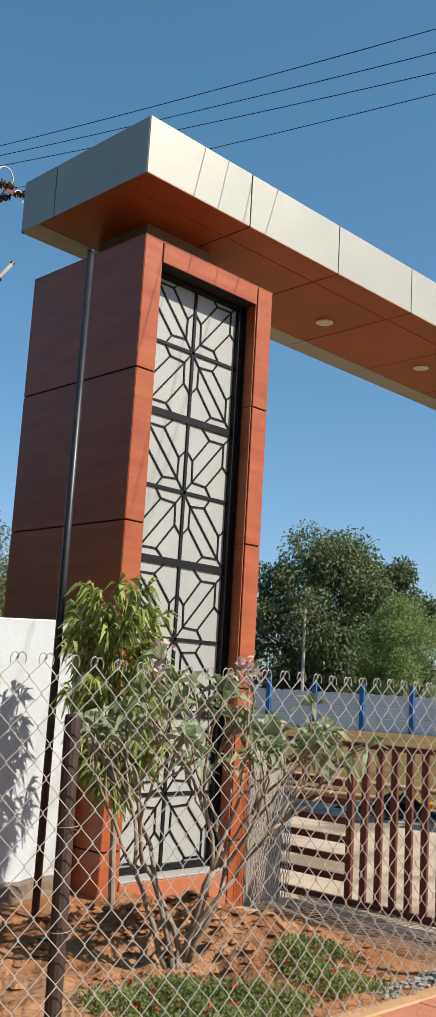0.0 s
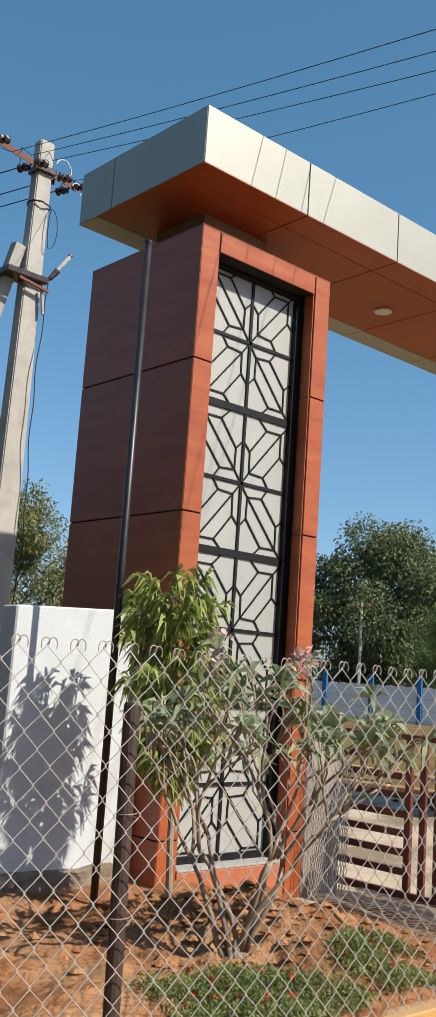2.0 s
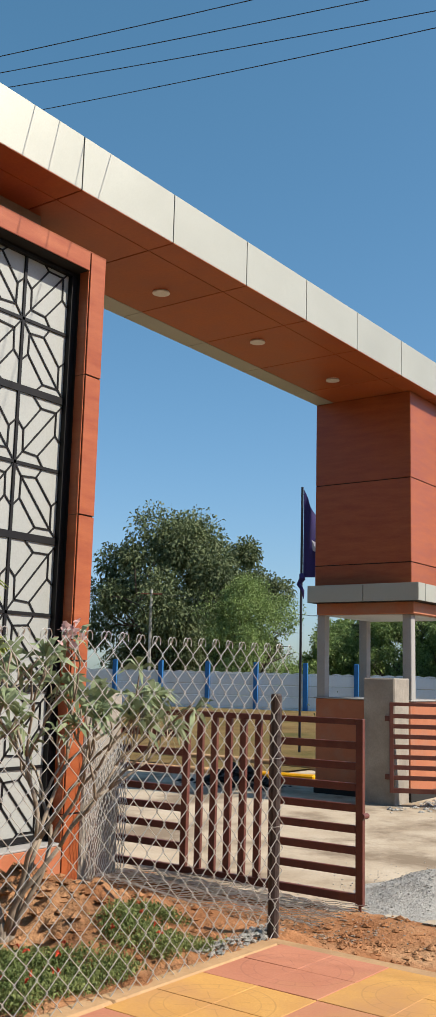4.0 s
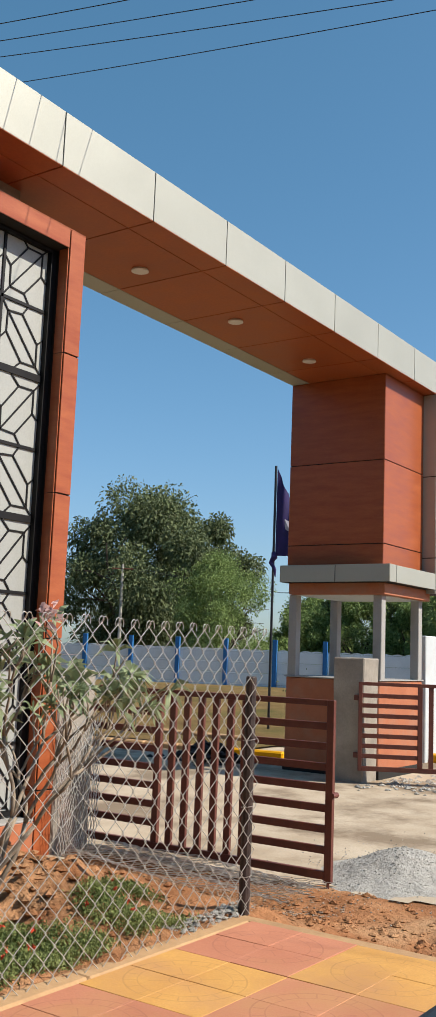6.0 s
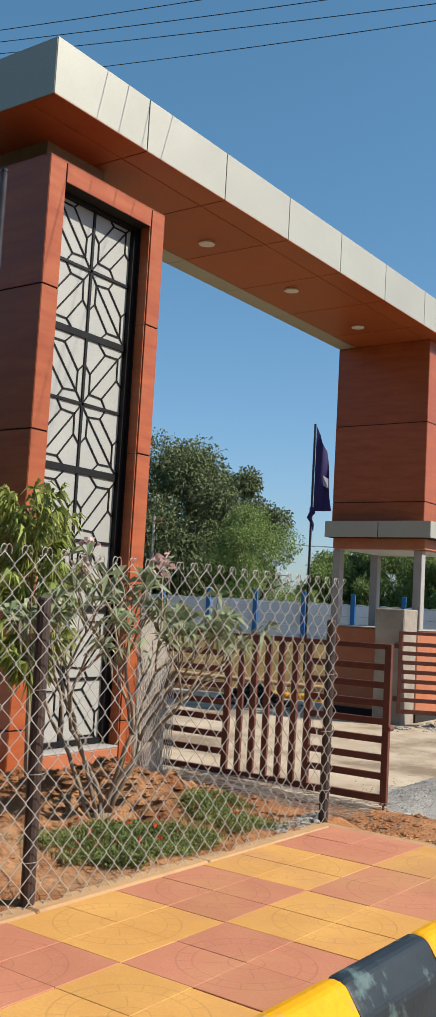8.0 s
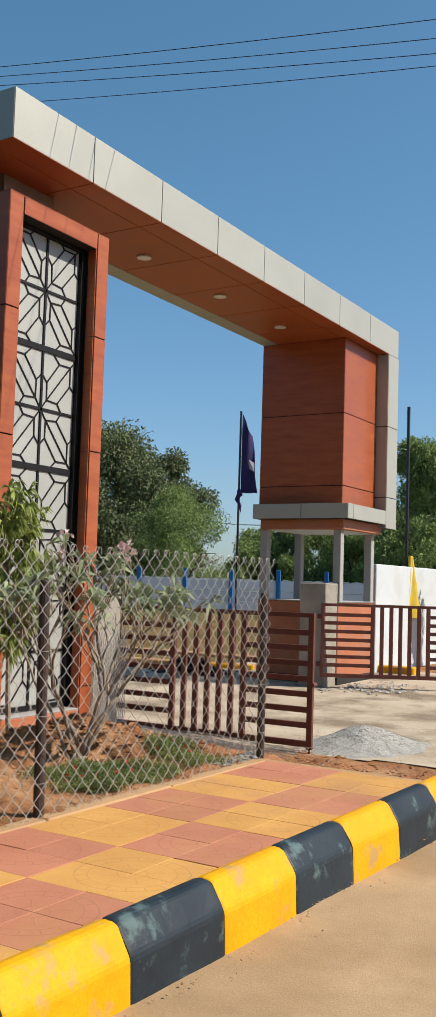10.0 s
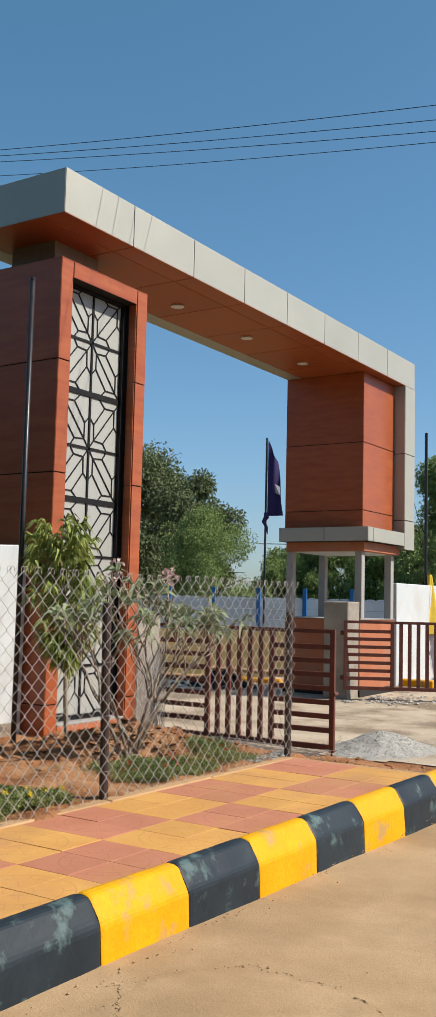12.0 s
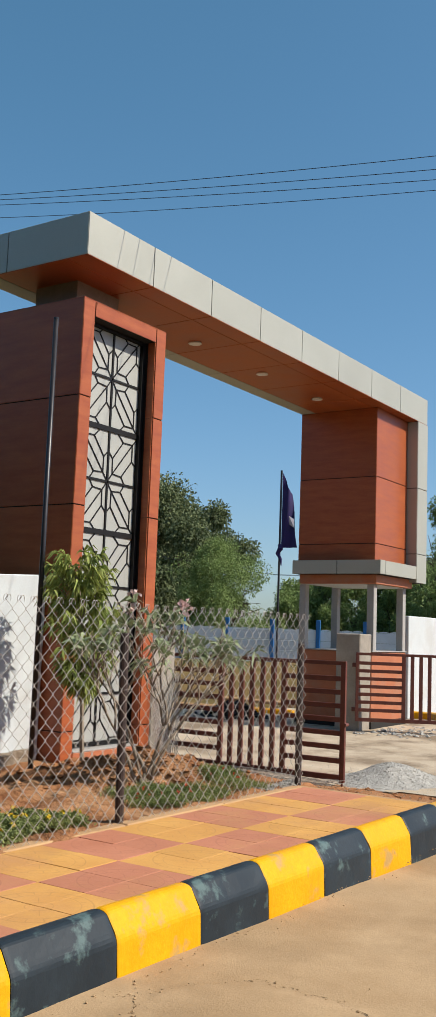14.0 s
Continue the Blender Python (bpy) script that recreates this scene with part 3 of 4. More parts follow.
# ---- steel gate leaves ----
def gate_leaf(label, z1=1.33):
    """A leaf 2.45 m long along +x: rail slats at both ends, upright slats in the middle."""
    g = thing("gate_leaf", label, "gate", "gate leaves")
    ln, z0 = 2.45, 0.02
    part("frame", box(0, 0.05, -0.02, 0.02, z0, z1, 0.003), STEEL, g)
    part("frame", box(ln - 0.06, ln, -0.02, 0.02, z0 - 0.02, z1, 0.003), STEEL, g)
    part("frame", box(0.05, ln - 0.06, -0.02, 0.02, z1 - 0.045, z1, 0.003), STEEL, g)
    part("frame", box(0.05, ln - 0.06, -0.02, 0.02, z0, z0 + 0.06, 0.003), STEEL, g)
    a, b = 0.80, 1.66
    for x in (a, b):
        part("post", box(x - 0.03, x + 0.03, -0.021, 0.021, z0 + 0.06, z1 - 0.045, 0.003), STEEL, g)
    zs = [z0 + 0.06 + (z1 - z0 - 0.105) * (k + 1) / 8 for k in range(7)]
    for x0, x1 in ((0.05, a - 0.03), (b + 0.03, ln - 0.06)):
        for z in zs:
            part("slat", box(x0, x1, -0.016, 0.016, z - 0.028, z + 0.028, 0.003), STEEL, g)
    for k in range(5):
        x = a + (b - a) * (k + 1) / 6
        part("slat", box(x - 0.03, x + 0.03, -0.016, 0.016, z0 + 0.06, z1 - 0.045, 0.003), STEEL, g)
    bm = tube([(ln - 0.03, 0, z0 - 0.02), (ln - 0.03, 0, z0 - 0.12)], 0.012)
    part("drop_bolt", bm, STEEL, g)
    bm = tube([(ln, -0.03, 0.63), (ln, 0.05, 0.63)], 0.022, 10)
    part("lock_eye", bm, STEEL, g, "small round lock eye")
    return g


leaf_a = gate_leaf("open dark red steel gate leaf beside the clad pillar")
leaf_a.matrix_basis = pose(-4.775, 9.62, -0.08, 0, 0, 0.5)
leaf_b = gate_leaf("open dark red steel gate leaf beside the guard booth", 1.16)
leaf_b.matrix_basis = pose(-4.70, 14.86, 0.105, 0, 0, 30)

# ---- white walls ----
bm = box(-5.12, -4.92, 6.34, 7.495, -0.2, 2.0, 0.012)
for v in bm.verts:
    if v.co.z > 1.5:
        v.co.z += 0.02 + 0.05 * (v.co.y - 6.34)
tagged(link("wall_left", bm, WHITE), "short white limewashed wall beside the pillar", "wall", kind="structure")
bm = box(-5.34, -5.09, 18.05, 40.0, -0.4, 1.97, 0.012)
tagged(link("wall_right", bm, WHITE), "white limewashed boundary wall beyond the booth", "wall", kind="structure")

bm = box(-5.22, -4.86, 6.27, 7.35, -0.2, 0.22, 0.03)
bmesh.ops.subdivide_edges(bm, edges=bm.edges, cuts=6, use_grid_fill=True)
for v in bm.verts:
    v.co += 0.05 * noise.noise_vector(v.co * 5) + 0.03 * noise.noise_vector(v.co * 11)
tagged(link("wall_footing", bm, STONE), "rough brown rubble footing under the white wall", "footing", kind="structure")

# Precast boundary wall with blue posts far inside.
far_wall = thing("wall_far", "white precast boundary wall with blue posts", "wall", kind="structure")
WD = Vector((0.94, 0.34, 0)).normalized()
WN = Vector((WD.y, -WD.x, 0))
W0 = Vector((-20.88, 35.9, 0.42))
for n in range(-6, 13):
    p = W0 + WD * (1.98 * n)
    m = Matrix(((WD.x, WN.x, 0, p.x), (WD.y, WN.y, 0, p.y), (0, 0, 1, p.z), (0, 0, 0, 1)))
    bm = box(-0.09, 0.09, -0.02, 0.12, -0.6, 1.72, 0.01)
    bm.transform(m)
    part("post", bm, BLUE, far_wall, "blue painted post")
    for k in range(5):
        z0 = -0.45 + 0.43 * k
        if k < 4:
            bm = box(0.095, 1.885, -0.025, 0.025, z0, z0 + 0.422, 0.012)
        else:
            bm = bmesh.new()
            row = [(0.095 + 1.79 * i / 16, 0.055 + 0.045 * abs(math.sin(math.pi * i / 4))) for i in range(17)]
            lo = [[bm.verts.new((x, s, z0)) for x, _ in row] for s in (-0.025, 0.025)]
            hi = [[bm.verts.new((x, s, z0 + h - 0.04)) for x, h in row] for s in (-0.025, 0.025)]
            for i in range(16):
                bm.faces.new((lo[0][i], lo[0][i + 1], hi[0][i + 1], hi[0][i]))
                bm.faces.new((lo[1][i + 1], lo[1][i], hi[1][i], hi[1][i + 1]))
                bm.faces.new((hi[0][i], hi[0][i + 1], hi[1][i + 1], hi[1][i]))
        bm.transform(m)
        part("panel", bm, PRECAST, far_wall)

# ---- poles and wires ----
tall = thing("pipe_pole", "tall black steel pipe standing in the soil", "pole")
part("pipe", tube([(-4.305, 6.755, -0.1), (-4.305, 6.755, 4.67)], 0.026, 12), BLACKPIPE, tall, smooth=True)
part("cap", tube([(-4.305, 6.755, 4.67), (-4.305, 6.755, 4.69)], 0.028, 12), BLACKPIPE, tall)

PX, PY = -9.17, 8.60
mast = thing("utility_pole", "weathered tapered concrete utility pole with a rusty crossarm", "utility pole")
bm = bmesh.new()
for i in range(2):
    z, a, b = ((-0.5, 0.19, 0.125), (8.10, 0.10, 0.08))[i]
    for sx, sy in ((-1, -1), (1, -1), (1, 1), (-1, 1)):
        bm.verts.new((PX - (0.15, 0.0)[i] + sx * b, PY + sy * a, z))
bm.verts.ensure_lookup_table()
for f in ((3, 2, 1, 0), (4, 5, 6, 7), (0, 1, 5, 4), (1, 2, 6, 5), (2, 3, 7, 6), (3, 0, 4, 7)):
    bm.faces.new([bm.verts[i] for i in f])
bmesh.ops.bevel(bm, geom=bm.edges[:], offset=0.014, segments=2, affect="EDGES")
part("shaft", bm, POLE, mast)
part("strut", tube([(PX - 0.05, PY - 0.19, 6.68), (PX - 1.1, PY - 1.45, 0.0)], 0.10, 4), POLE, mast, "slanting concrete strut")


def hardware(p, d, parent):
    """A black strain insulator: two sheds, a shackle and a bolt, along d."""
    d = Vector(d).normalized()
    p = Vector(p)
    at = lambda s: p + d * s
    part("insulator", tube([at(0.02), at(0.05), at(0.08), at(0.10), at(0.13), at(0.16), at(0.19)], [0.015, 0.05, 0.055, 0.025, 0.05, 0.055, 0.015], 10), PORCELAIN, parent)
    part("shackle", tube([at(-0.05) + Vector((0, 0, 0.03)), at(0.0), at(0.03)], 0.012, 6), PORCELAIN, parent)
    part("bolt", tube([at(0.0) - Vector((0, 0, 0.06)), at(0.0) + Vector((0, 0, 0.07))], 0.011, 6), PORCELAIN, parent)


ARM0, ARM1 = Vector((-8.80, 7.20, 7.70)), Vector((-9.22, 9.13, 7.70))
ARM = (ARM1 - ARM0).normalized()
side = Vector((ARM.y, -ARM.x, 0))
arm = bar(ARM0 + side * 0.02, ARM1 + side * 0.02, 0.075, 0.008, side)
part("crossarm", arm, RUST, mast, "rusty angle-iron crossarm")
part("crossarm_flange", bar(ARM0 - side * 0.012 + Vector((0, 0, 0.034)), ARM1 - side * 0.012 + Vector((0, 0, 0.034)), 0.007, 0.03, side), RUST, mast)
part("clamp", box(PX - 0.12, PX + 0.13, PY - 0.135, PY + 0.135, 7.66, 7.74, 0.008), PORCELAIN, mast)
part("clamp", box(PX - 0.14, PX + 0.16, PY - 0.42, PY + 0.16, 6.23, 6.31, 0.010), PORCELAIN, mast, "black strap round pole and strut")
part("brace", tube([(PX + 0.15, PY - 0.25, 6.20), (PX + 0.16, PY + 0.16, 6.13)], 0.022, 4), RUST, mast, "rusty iron strap")
ENDS = ((-9.0, 7.712, 7.66), (-9.1, 8.248, 7.86), (-9.1, 8.634, 7.97), (-9.1, 8.905, 7.68))
WIRES = (((-8.0, 7.39, 6.90), (2.0, 9.32, 6.35)), ((-8.0, 7.63, 6.965), (2.0, 9.67, 6.32)), ((-8.0, 7.89, 7.015), (2.0, 10.07, 6.36)), ((-8.0, 8.70, 7.16), (2.0, 9.73, 6.13)))
for (a, b), end, s in zip(WIRES, ENDS, (0.30, 0.62, 0.83, 0.96)):
    a, b = Vector(a), Vector(b)
    run = [Vector(end)]
    for i in range(41):
        u = 0.02 + 2.33 * i / 40
        p = a + (b - a) * u
        p.z += 0.35 * (u - 0.35) * (u - 0.75)
        run.append(p)
    ob = thing("power_line", "thin black overhead power line", "cable", "overhead lines")
    part("wire", tube(run, 0.004, 5), CABLE, ob)
    root = ARM0 + (ARM1 - ARM0) * s
    rear = Vector((-1, -0.45, -0.12)).normalized()
    hardware(root + rear * 0.04 - Vector((0, 0, 0.02)), rear, mast)
    hardware(root + side * 0.05 + Vector((0, 0, 0.0)), (0.5, 0.25, -0.15), mast)
    part("wire", tube([root + rear * 0.22, root + rear * 3 - Vector((0, 0, 0.03)), root + rear * 8], 0.007, 5), CABLE, ob)
    part("jumper", tube([Vector(end), Vector(end) + Vector((-0.06, 0.03, 0.06)), root + rear * 0.2], 0.006, 5), CABLE, mast)
turns = [(PX + 0.13 * math.cos(a), PY + 0.15 * math.sin(a), 7.24 + 0.012 * a / 6.28) for a in np.linspace(0, 12.5, 30)]
part("cable_band", tube(turns, 0.007, 5), CABLE, mast)
turns = [(PX + 0.13, PY + 0.12 + 0.10 * math.sin(a) * (1 if a < 3.14 else 0.35), 6.95 + 0.26 * math.cos(a)) for a in np.linspace(0, 6.1, 26)]
part("loop", tube(turns, 0.006, 5), CABLE, mast)
run = [(PX + 0.13 + 0.015 * math.sin(z * 3), PY + 0.14 + 0.03 * math.sin(z * 2.1 + 1) + 0.012 * math.sin(z * 7), z) for z in np.linspace(6.25, 0.2, 60)]
part("down_cable", tube(run, 0.007, 5), CABLE, mast)
part("bracket", tube([(PX + 0.11, PY + 0.10, 6.20), (PX + 0.12, PY + 0.45, 6.70)], [0.016, 0.028], 8), POLE, mast, "short slanting bracket arm")
part("bracket_grip", tube([(PX + 0.13, PY + 0.18, 6.31), (PX + 0.14, PY + 0.27, 6.44)], [0.03, 0.045], 8), PORCELAIN, mast)
part("bracket_tip", tube([(PX + 0.12, PY + 0.44, 6.69), (PX + 0.12, PY + 0.46, 6.72)], 0.03, 8), PORCELAIN, mast)
part("stub_pipe", tube([(PX + 0.12, PY + 0.09, 6.16), (PX + 0.12, PY + 0.135, 5.84)], 0.02, 8), POLE, mast)
for y, z, h in ((8.72, 7.80, 0.12), (8.98, 7.62, 0.07)):
    curve = [(PX + 0.12, y + 1.6 * h * (1 - math.cos(a)) / 2 * 1.2, z + h * math.sin(a) * (1 if a < 1.57 else 1.4) - (0 if a < 1.57 else 0.4 * h)) for a in np.linspace(0.2, 3.6, 16)]
    part("arc", tube(curve, 0.009, 5), WHITE, mast, "white insulated jumper")

# ---- chain-link fence ----
FX = -1.75
fence = thing("chain_link_fence", "galvanised chain-link fence on dark rusty pipe posts", "fence")
for y, top, lean in ((7.60, 1.45, 0.0), (5.03, 1.50, -0.03), (2.42, 1.5, 0.0), (-0.2, 1.5, 0.0)):
    bm = tube([(FX - 0.045, y, 0.0), (FX - 0.045 + lean, y, top - 0.01), (FX - 0.045 + lean, y, top)], [0.031, 0.031, 0.026], 12)
    part("post", bm, POSTS, fence, smooth=False)
bm = bmesh.new()
PITCH, DROP = 0.0585, 0.0585
count = int((7.62 - 0.3) / PITCH)
for c in range(count):
    y0 = 7.60 - c * PITCH
    pts = []
    rows = 26
    flip = 1 if c % 2 else -1
    for r in range(rows + 1):
        z = 0.165 + r * DROP
        side = flip * (0.5 if r % 2 else -0.5)
        sag = 0.012 * noise.noise(Vector((y0 * 2, z * 2, 0)))
        pts.append((FX + flip * (0.004 if r % 2 else -0.004) + 0.03 * noise.noise(Vector((y0 * 0.7, z * 0.9, 4))), y0 + side * PITCH * 1.04 + sag, z + sag))
    top = Vector(pts[-1])
    back = PITCH * 0.62 * -flip * (1 if rows % 2 else -1)
    pts += [tuple(top + Vector((0.010, back * (1 - math.cos(a)) / 2, (0.026 + 0.012 * noise.noise(Vector((c, 0, 3)))) * math.sin(a)))) for a in (0.5, 1.0, 1.57, 2.1, 2.6, 3.1, 3.7)]
    tube(pts, 0.0024, 4, bm, False)
mesh_part = part("wire_mesh", bm, WIRE, fence, "galvanised diamond wire mesh")
tagged(mesh_part, kind="stuff")
for y in (7.60, 5.03):
    for z in (0.35, 0.72, 1.08):
        bm = tube([(FX - 0.045 + 0.036 * math.cos(a), y + 0.036 * math.sin(a), z + 0.004 * a) for a in np.linspace(0, 7.2, 16)], 0.0016, 4)
        part("tie_wire", bm, WIRE, fence)

# Spare chain-link mesh: hung on the pier and spread on the ground.
spare = thing("spare_wire_mesh", "bundled spare chain-link mesh leaning on the concrete pier", "wire mesh")
for c in range(30):
    f = c / 29
    y0, lean, flip = 8.97 + 0.42 * f, 0.05 + 0.14 * f, 1 if c % 2 else -1
    top = 1.02 + 0.08 * math.sin(9 * f)
    pts = [(-4.44 - 0.11 * g + 0.012 * math.sin(7 * f + 5 * g) + 0.005 * flip * (k % 2), y0 + lean * g + flip * (0.011 if k % 2 else -0.011), -0.08 + top * g) for k, g in enumerate(np.linspace(0, 1, 19))]
    part("wire", tube(pts, 0.0033, 4), OLDWIRE, spare)
for c in range(30):
    f = c / 29
    x0, y0, flip = -4.35 + 0.08 * random.random(), 8.82 + 0.72 * f, 1 if c % 2 else -1
    pts = []
    for k in range(34):
        g = k / 33
        x = x0 + 2.1 * g
        yy = y0 - 0.16 * g + 0.03 * math.sin(9 * g + 0.4 * c) + flip * (0.016 if k % 2 else -0.016)
        pts.append((x, yy, max(-0.06, ground_height(x, yy)) + 0.02 + 0.025 * abs(math.sin(5 * g + c * 0.3))))
    part("wire", tube(pts, 0.0028, 4), OLDWIRE, spare)


# ---- plants ----
def limb(p, d, length, r0, r1, bend, rng, steps=5):
    pts, p, d = [Vector(p)], Vector(p), Vector(d).normalized()
    for _ in range(steps):
        d = (d + Vector(rng.normal(size=3)) * bend).normalized()
        p = p + d * (length / steps)
        pts.append(p.copy())
    return pts, [r0 + (r1 - r0) * i / steps for i in range(steps + 1)], d


def broad_tree(name, x, y, base, top, spread, mat, label, seed, leaf=0.42, count=9000, low=0.25, lumps=26, trunk=0.3):
    """Tapered trunk, forking limbs, and a crown of clumps of small leaves with gaps between."""
    rng = np.random.default_rng(seed)
    t = thing(name, label, "tree", at=(x, y, base))
    h = top - base
    bm = bmesh.new()
    pts, rs, d = limb((0, 0, -0.3), (0, 0, 1), h * 0.42, trunk, trunk * 0.6, 0.08, rng)
    tube(pts, rs, 7, bm)
    ends = []
    for k in range(9):
        a = 2 * math.pi * k / 9 + rng.uniform(-0.3, 0.3)
        q, r, dd = limb(pts[rng.integers(3, 6)], (math.cos(a), math.sin(a), rng.uniform(0.5, 1.3)), h * rng.uniform(0.3, 0.5), trunk * 0.4, trunk * 0.1, 0.2, rng)
        tube(q, r, 5, bm)
        ends.append(q[-1])
        for _ in range(2):
            q2, r2, _d = limb(q[3], Vector(rng.normal(size=3)) + Vector((0, 0, 0.6)), h * 0.22, trunk * 0.18, trunk * 0.05, 0.2, rng)
            tube(q2, r2, 4, bm)
            ends.append(q2[-1])
    part("trunk", bm, DARKBARK, t, "dark branching trunk")
    centres = []
    for k in range(lumps):
        a, u = rng.uniform(0, 2 * math.pi), rng.uniform(low, 1)
        wide = max(0.4, 1 - abs(2 * (u - low) / (1 - low) - 0.9) ** 2.6)
        rr = spread * wide * math.sqrt(rng.uniform(0.05, 1))
        centres.append((Vector((rr * math.cos(a), rr * math.sin(a), h * u * 0.94)), spread * rng.uniform(0.16, 0.34)))
    spots = []
    for _ in range(count):
        c, r = centres[rng.integers(len(centres))]
        v = Vector(rng.normal(size=3)).normalized()
        p = c + v * r * rng.uniform(0.35, 1.0) * (1 + 0.25 * noise.noise((c + v) * 2.0))
        p.z = max(p.z, 0.3 + 0.15 * h * low)
        spots.append((p, v + Vector(rng.normal(size=3)) * 0.7))
    leaves("crown", spots, mat, t, leaf, leaf * 0.5, seed=seed)
    return t


broad_tree("tree", -31.1, 43.6, -0.5, 10.0, 4.7, LEAF_FAR, "tall dark green spreading tree behind the precast wall", 3, 0.19, 84000, 0.10, 72, 0.35)
broad_tree("tree", -28.8, 46.4, -0.5, 8.6, 2.9, LEAF_FAR, "dark green tree with an open crown behind the wall", 4, 0.19, 32000, 0.1, 34, 0.25)
broad_tree("tree", -23.6, 39.6, -0.5, 6.0, 2.8, LEAF_BUSH, "bright green feathery bushy tree behind the wall", 5, 0.10, 56000, 0.02, 70, 0.16)
for k, (x, y, top, sp) in enumerate(((-23.2, 47.0, 4.5, 2.4), (-20.8, 48.0, 5.8, 2.7), (-18.2, 49.2, 5.9, 2.8), (-15.8, 48.5, 6.0, 2.8), (-12.9, 43.0, 8.4, 2.9), (-9.2, 43.6, 8.0, 3.0), (-5.8, 45.5, 8.2, 3.0))):
    broad_tree("tree", x, y, -0.5, top, sp, LEAF_FAR if k % 2 else LEAF_BUSH, "green leafy tree along the far boundary", 10 + k, 0.15, 30000, 0.02, 40, 0.2)
for k, (x, y, top, sp) in enumerate(((-22.4, 44.5, 3.9, 2.2), (-19.8, 45.2, 4.6, 2.3), (-17.2, 46.0, 5.0, 2.3), (-14.8, 45.5, 5.2, 2.3))):
    broad_tree("tree", x, y, -0.3, top, sp, LEAF_BUSH, "low bushy green tree along the far boundary", 50 + k, 0.12, 24000, 0.0, 40, 0.14)
broad_tree("tree", -32.2, 22.0, -0.4, 8.4, 3.8, LEAF_OLIVE, "dense green tree beyond the white wall", 31, 0.14, 48000, 0.02, 56, 0.25)
broad_tree("tree", -37.5, 21.5, -0.4, 7.6, 3.4, LEAF_OLIVE, "dense green tree beyond the white wall", 32, 0.15, 26000, 0.02, 34, 0.25)
weed = thing("shrub", "small dark weedy shrub before the precast wall", "shrub", at=(-14.6, 31.6, -0.35))
wr = np.random.default_rng(77)
leaves("foliage", [((0.45 * wr.normal(), 0.45 * wr.normal(), abs(wr.normal()) * 0.45), Vector(wr.normal(size=3)) + Vector((0, 0, 0.6))) for _ in range(700)], LEAF_FAR, weed, 0.14, 0.05, seed=78)
mast = thing("far_pole", "thin grey utility pole in front of the far trees", "utility pole")
part("shaft", tube([(-28.9, 38.9, -0.5), (-28.9, 38.9, 5.5)], [0.09, 0.06], 6), POLE, mast)
part("crossarm", tube([(-29.3, 38.6, 5.3), (-28.5, 39.2, 5.3)], 0.035, 4), RUST, mast)
for k in (-0.3, 0.3):
    part("wire", tube([(-28.9 + k, 38.9 + 0.7 * k, 5.35), (-24.0, 45.0 + k, 4.6), (-19, 50 + k, 4.7)], 0.012, 4), CABLE, mast)


def young_tree():
    """Slim leaning trunk with a drooping head of long narrow leaves."""
    rng = np.random.default_rng(7)
    t = thing("young_tree", "young leafy tree with long drooping narrow leaves", "tree", at=(-3.88, 7.04, 0.1))
    pts, rs, d = limb((0, 0, -0.15), (-0.055, 0.0, 1), 2.2, 0.026, 0.009, 0.025, rng, 8)
    part("trunk", tube(pts, rs, 8), BARK, t)
    spots = []
    for k in range(64):
        u = 0.40 + 0.58 * (k / 63)
        i = min(7, int(u * 8))
        base = pts[i] + (pts[i + 1] - pts[i]) * (u * 8 - i)
        a = 2.4 * k + rng.uniform(-0.4, 0.4)
        reach = (0.46 if u > 0.6 else 0.34) * rng.uniform(0.6, 1.0) * (1.0 if u < 0.9 else 0.7)
        q, r, dd = limb(base, (math.cos(a), math.sin(a), 0.8), reach, 0.006, 0.0025, 0.12, rng, 4)
        part("twig", tube(q, r, 4), BARK, t)
        for _ in range(38):
            p = q[rng.integers(1, 5)]
            spots.append((p, Vector((math.cos(a), math.sin(a), -0.35)) + Vector(rng.normal(size=3)) * 0.7))
    leaves("foliage", spots, LEAF_YOUNG, t, 0.13, 0.027, droop=0.4, seed=8, kind="stuff")
    return t


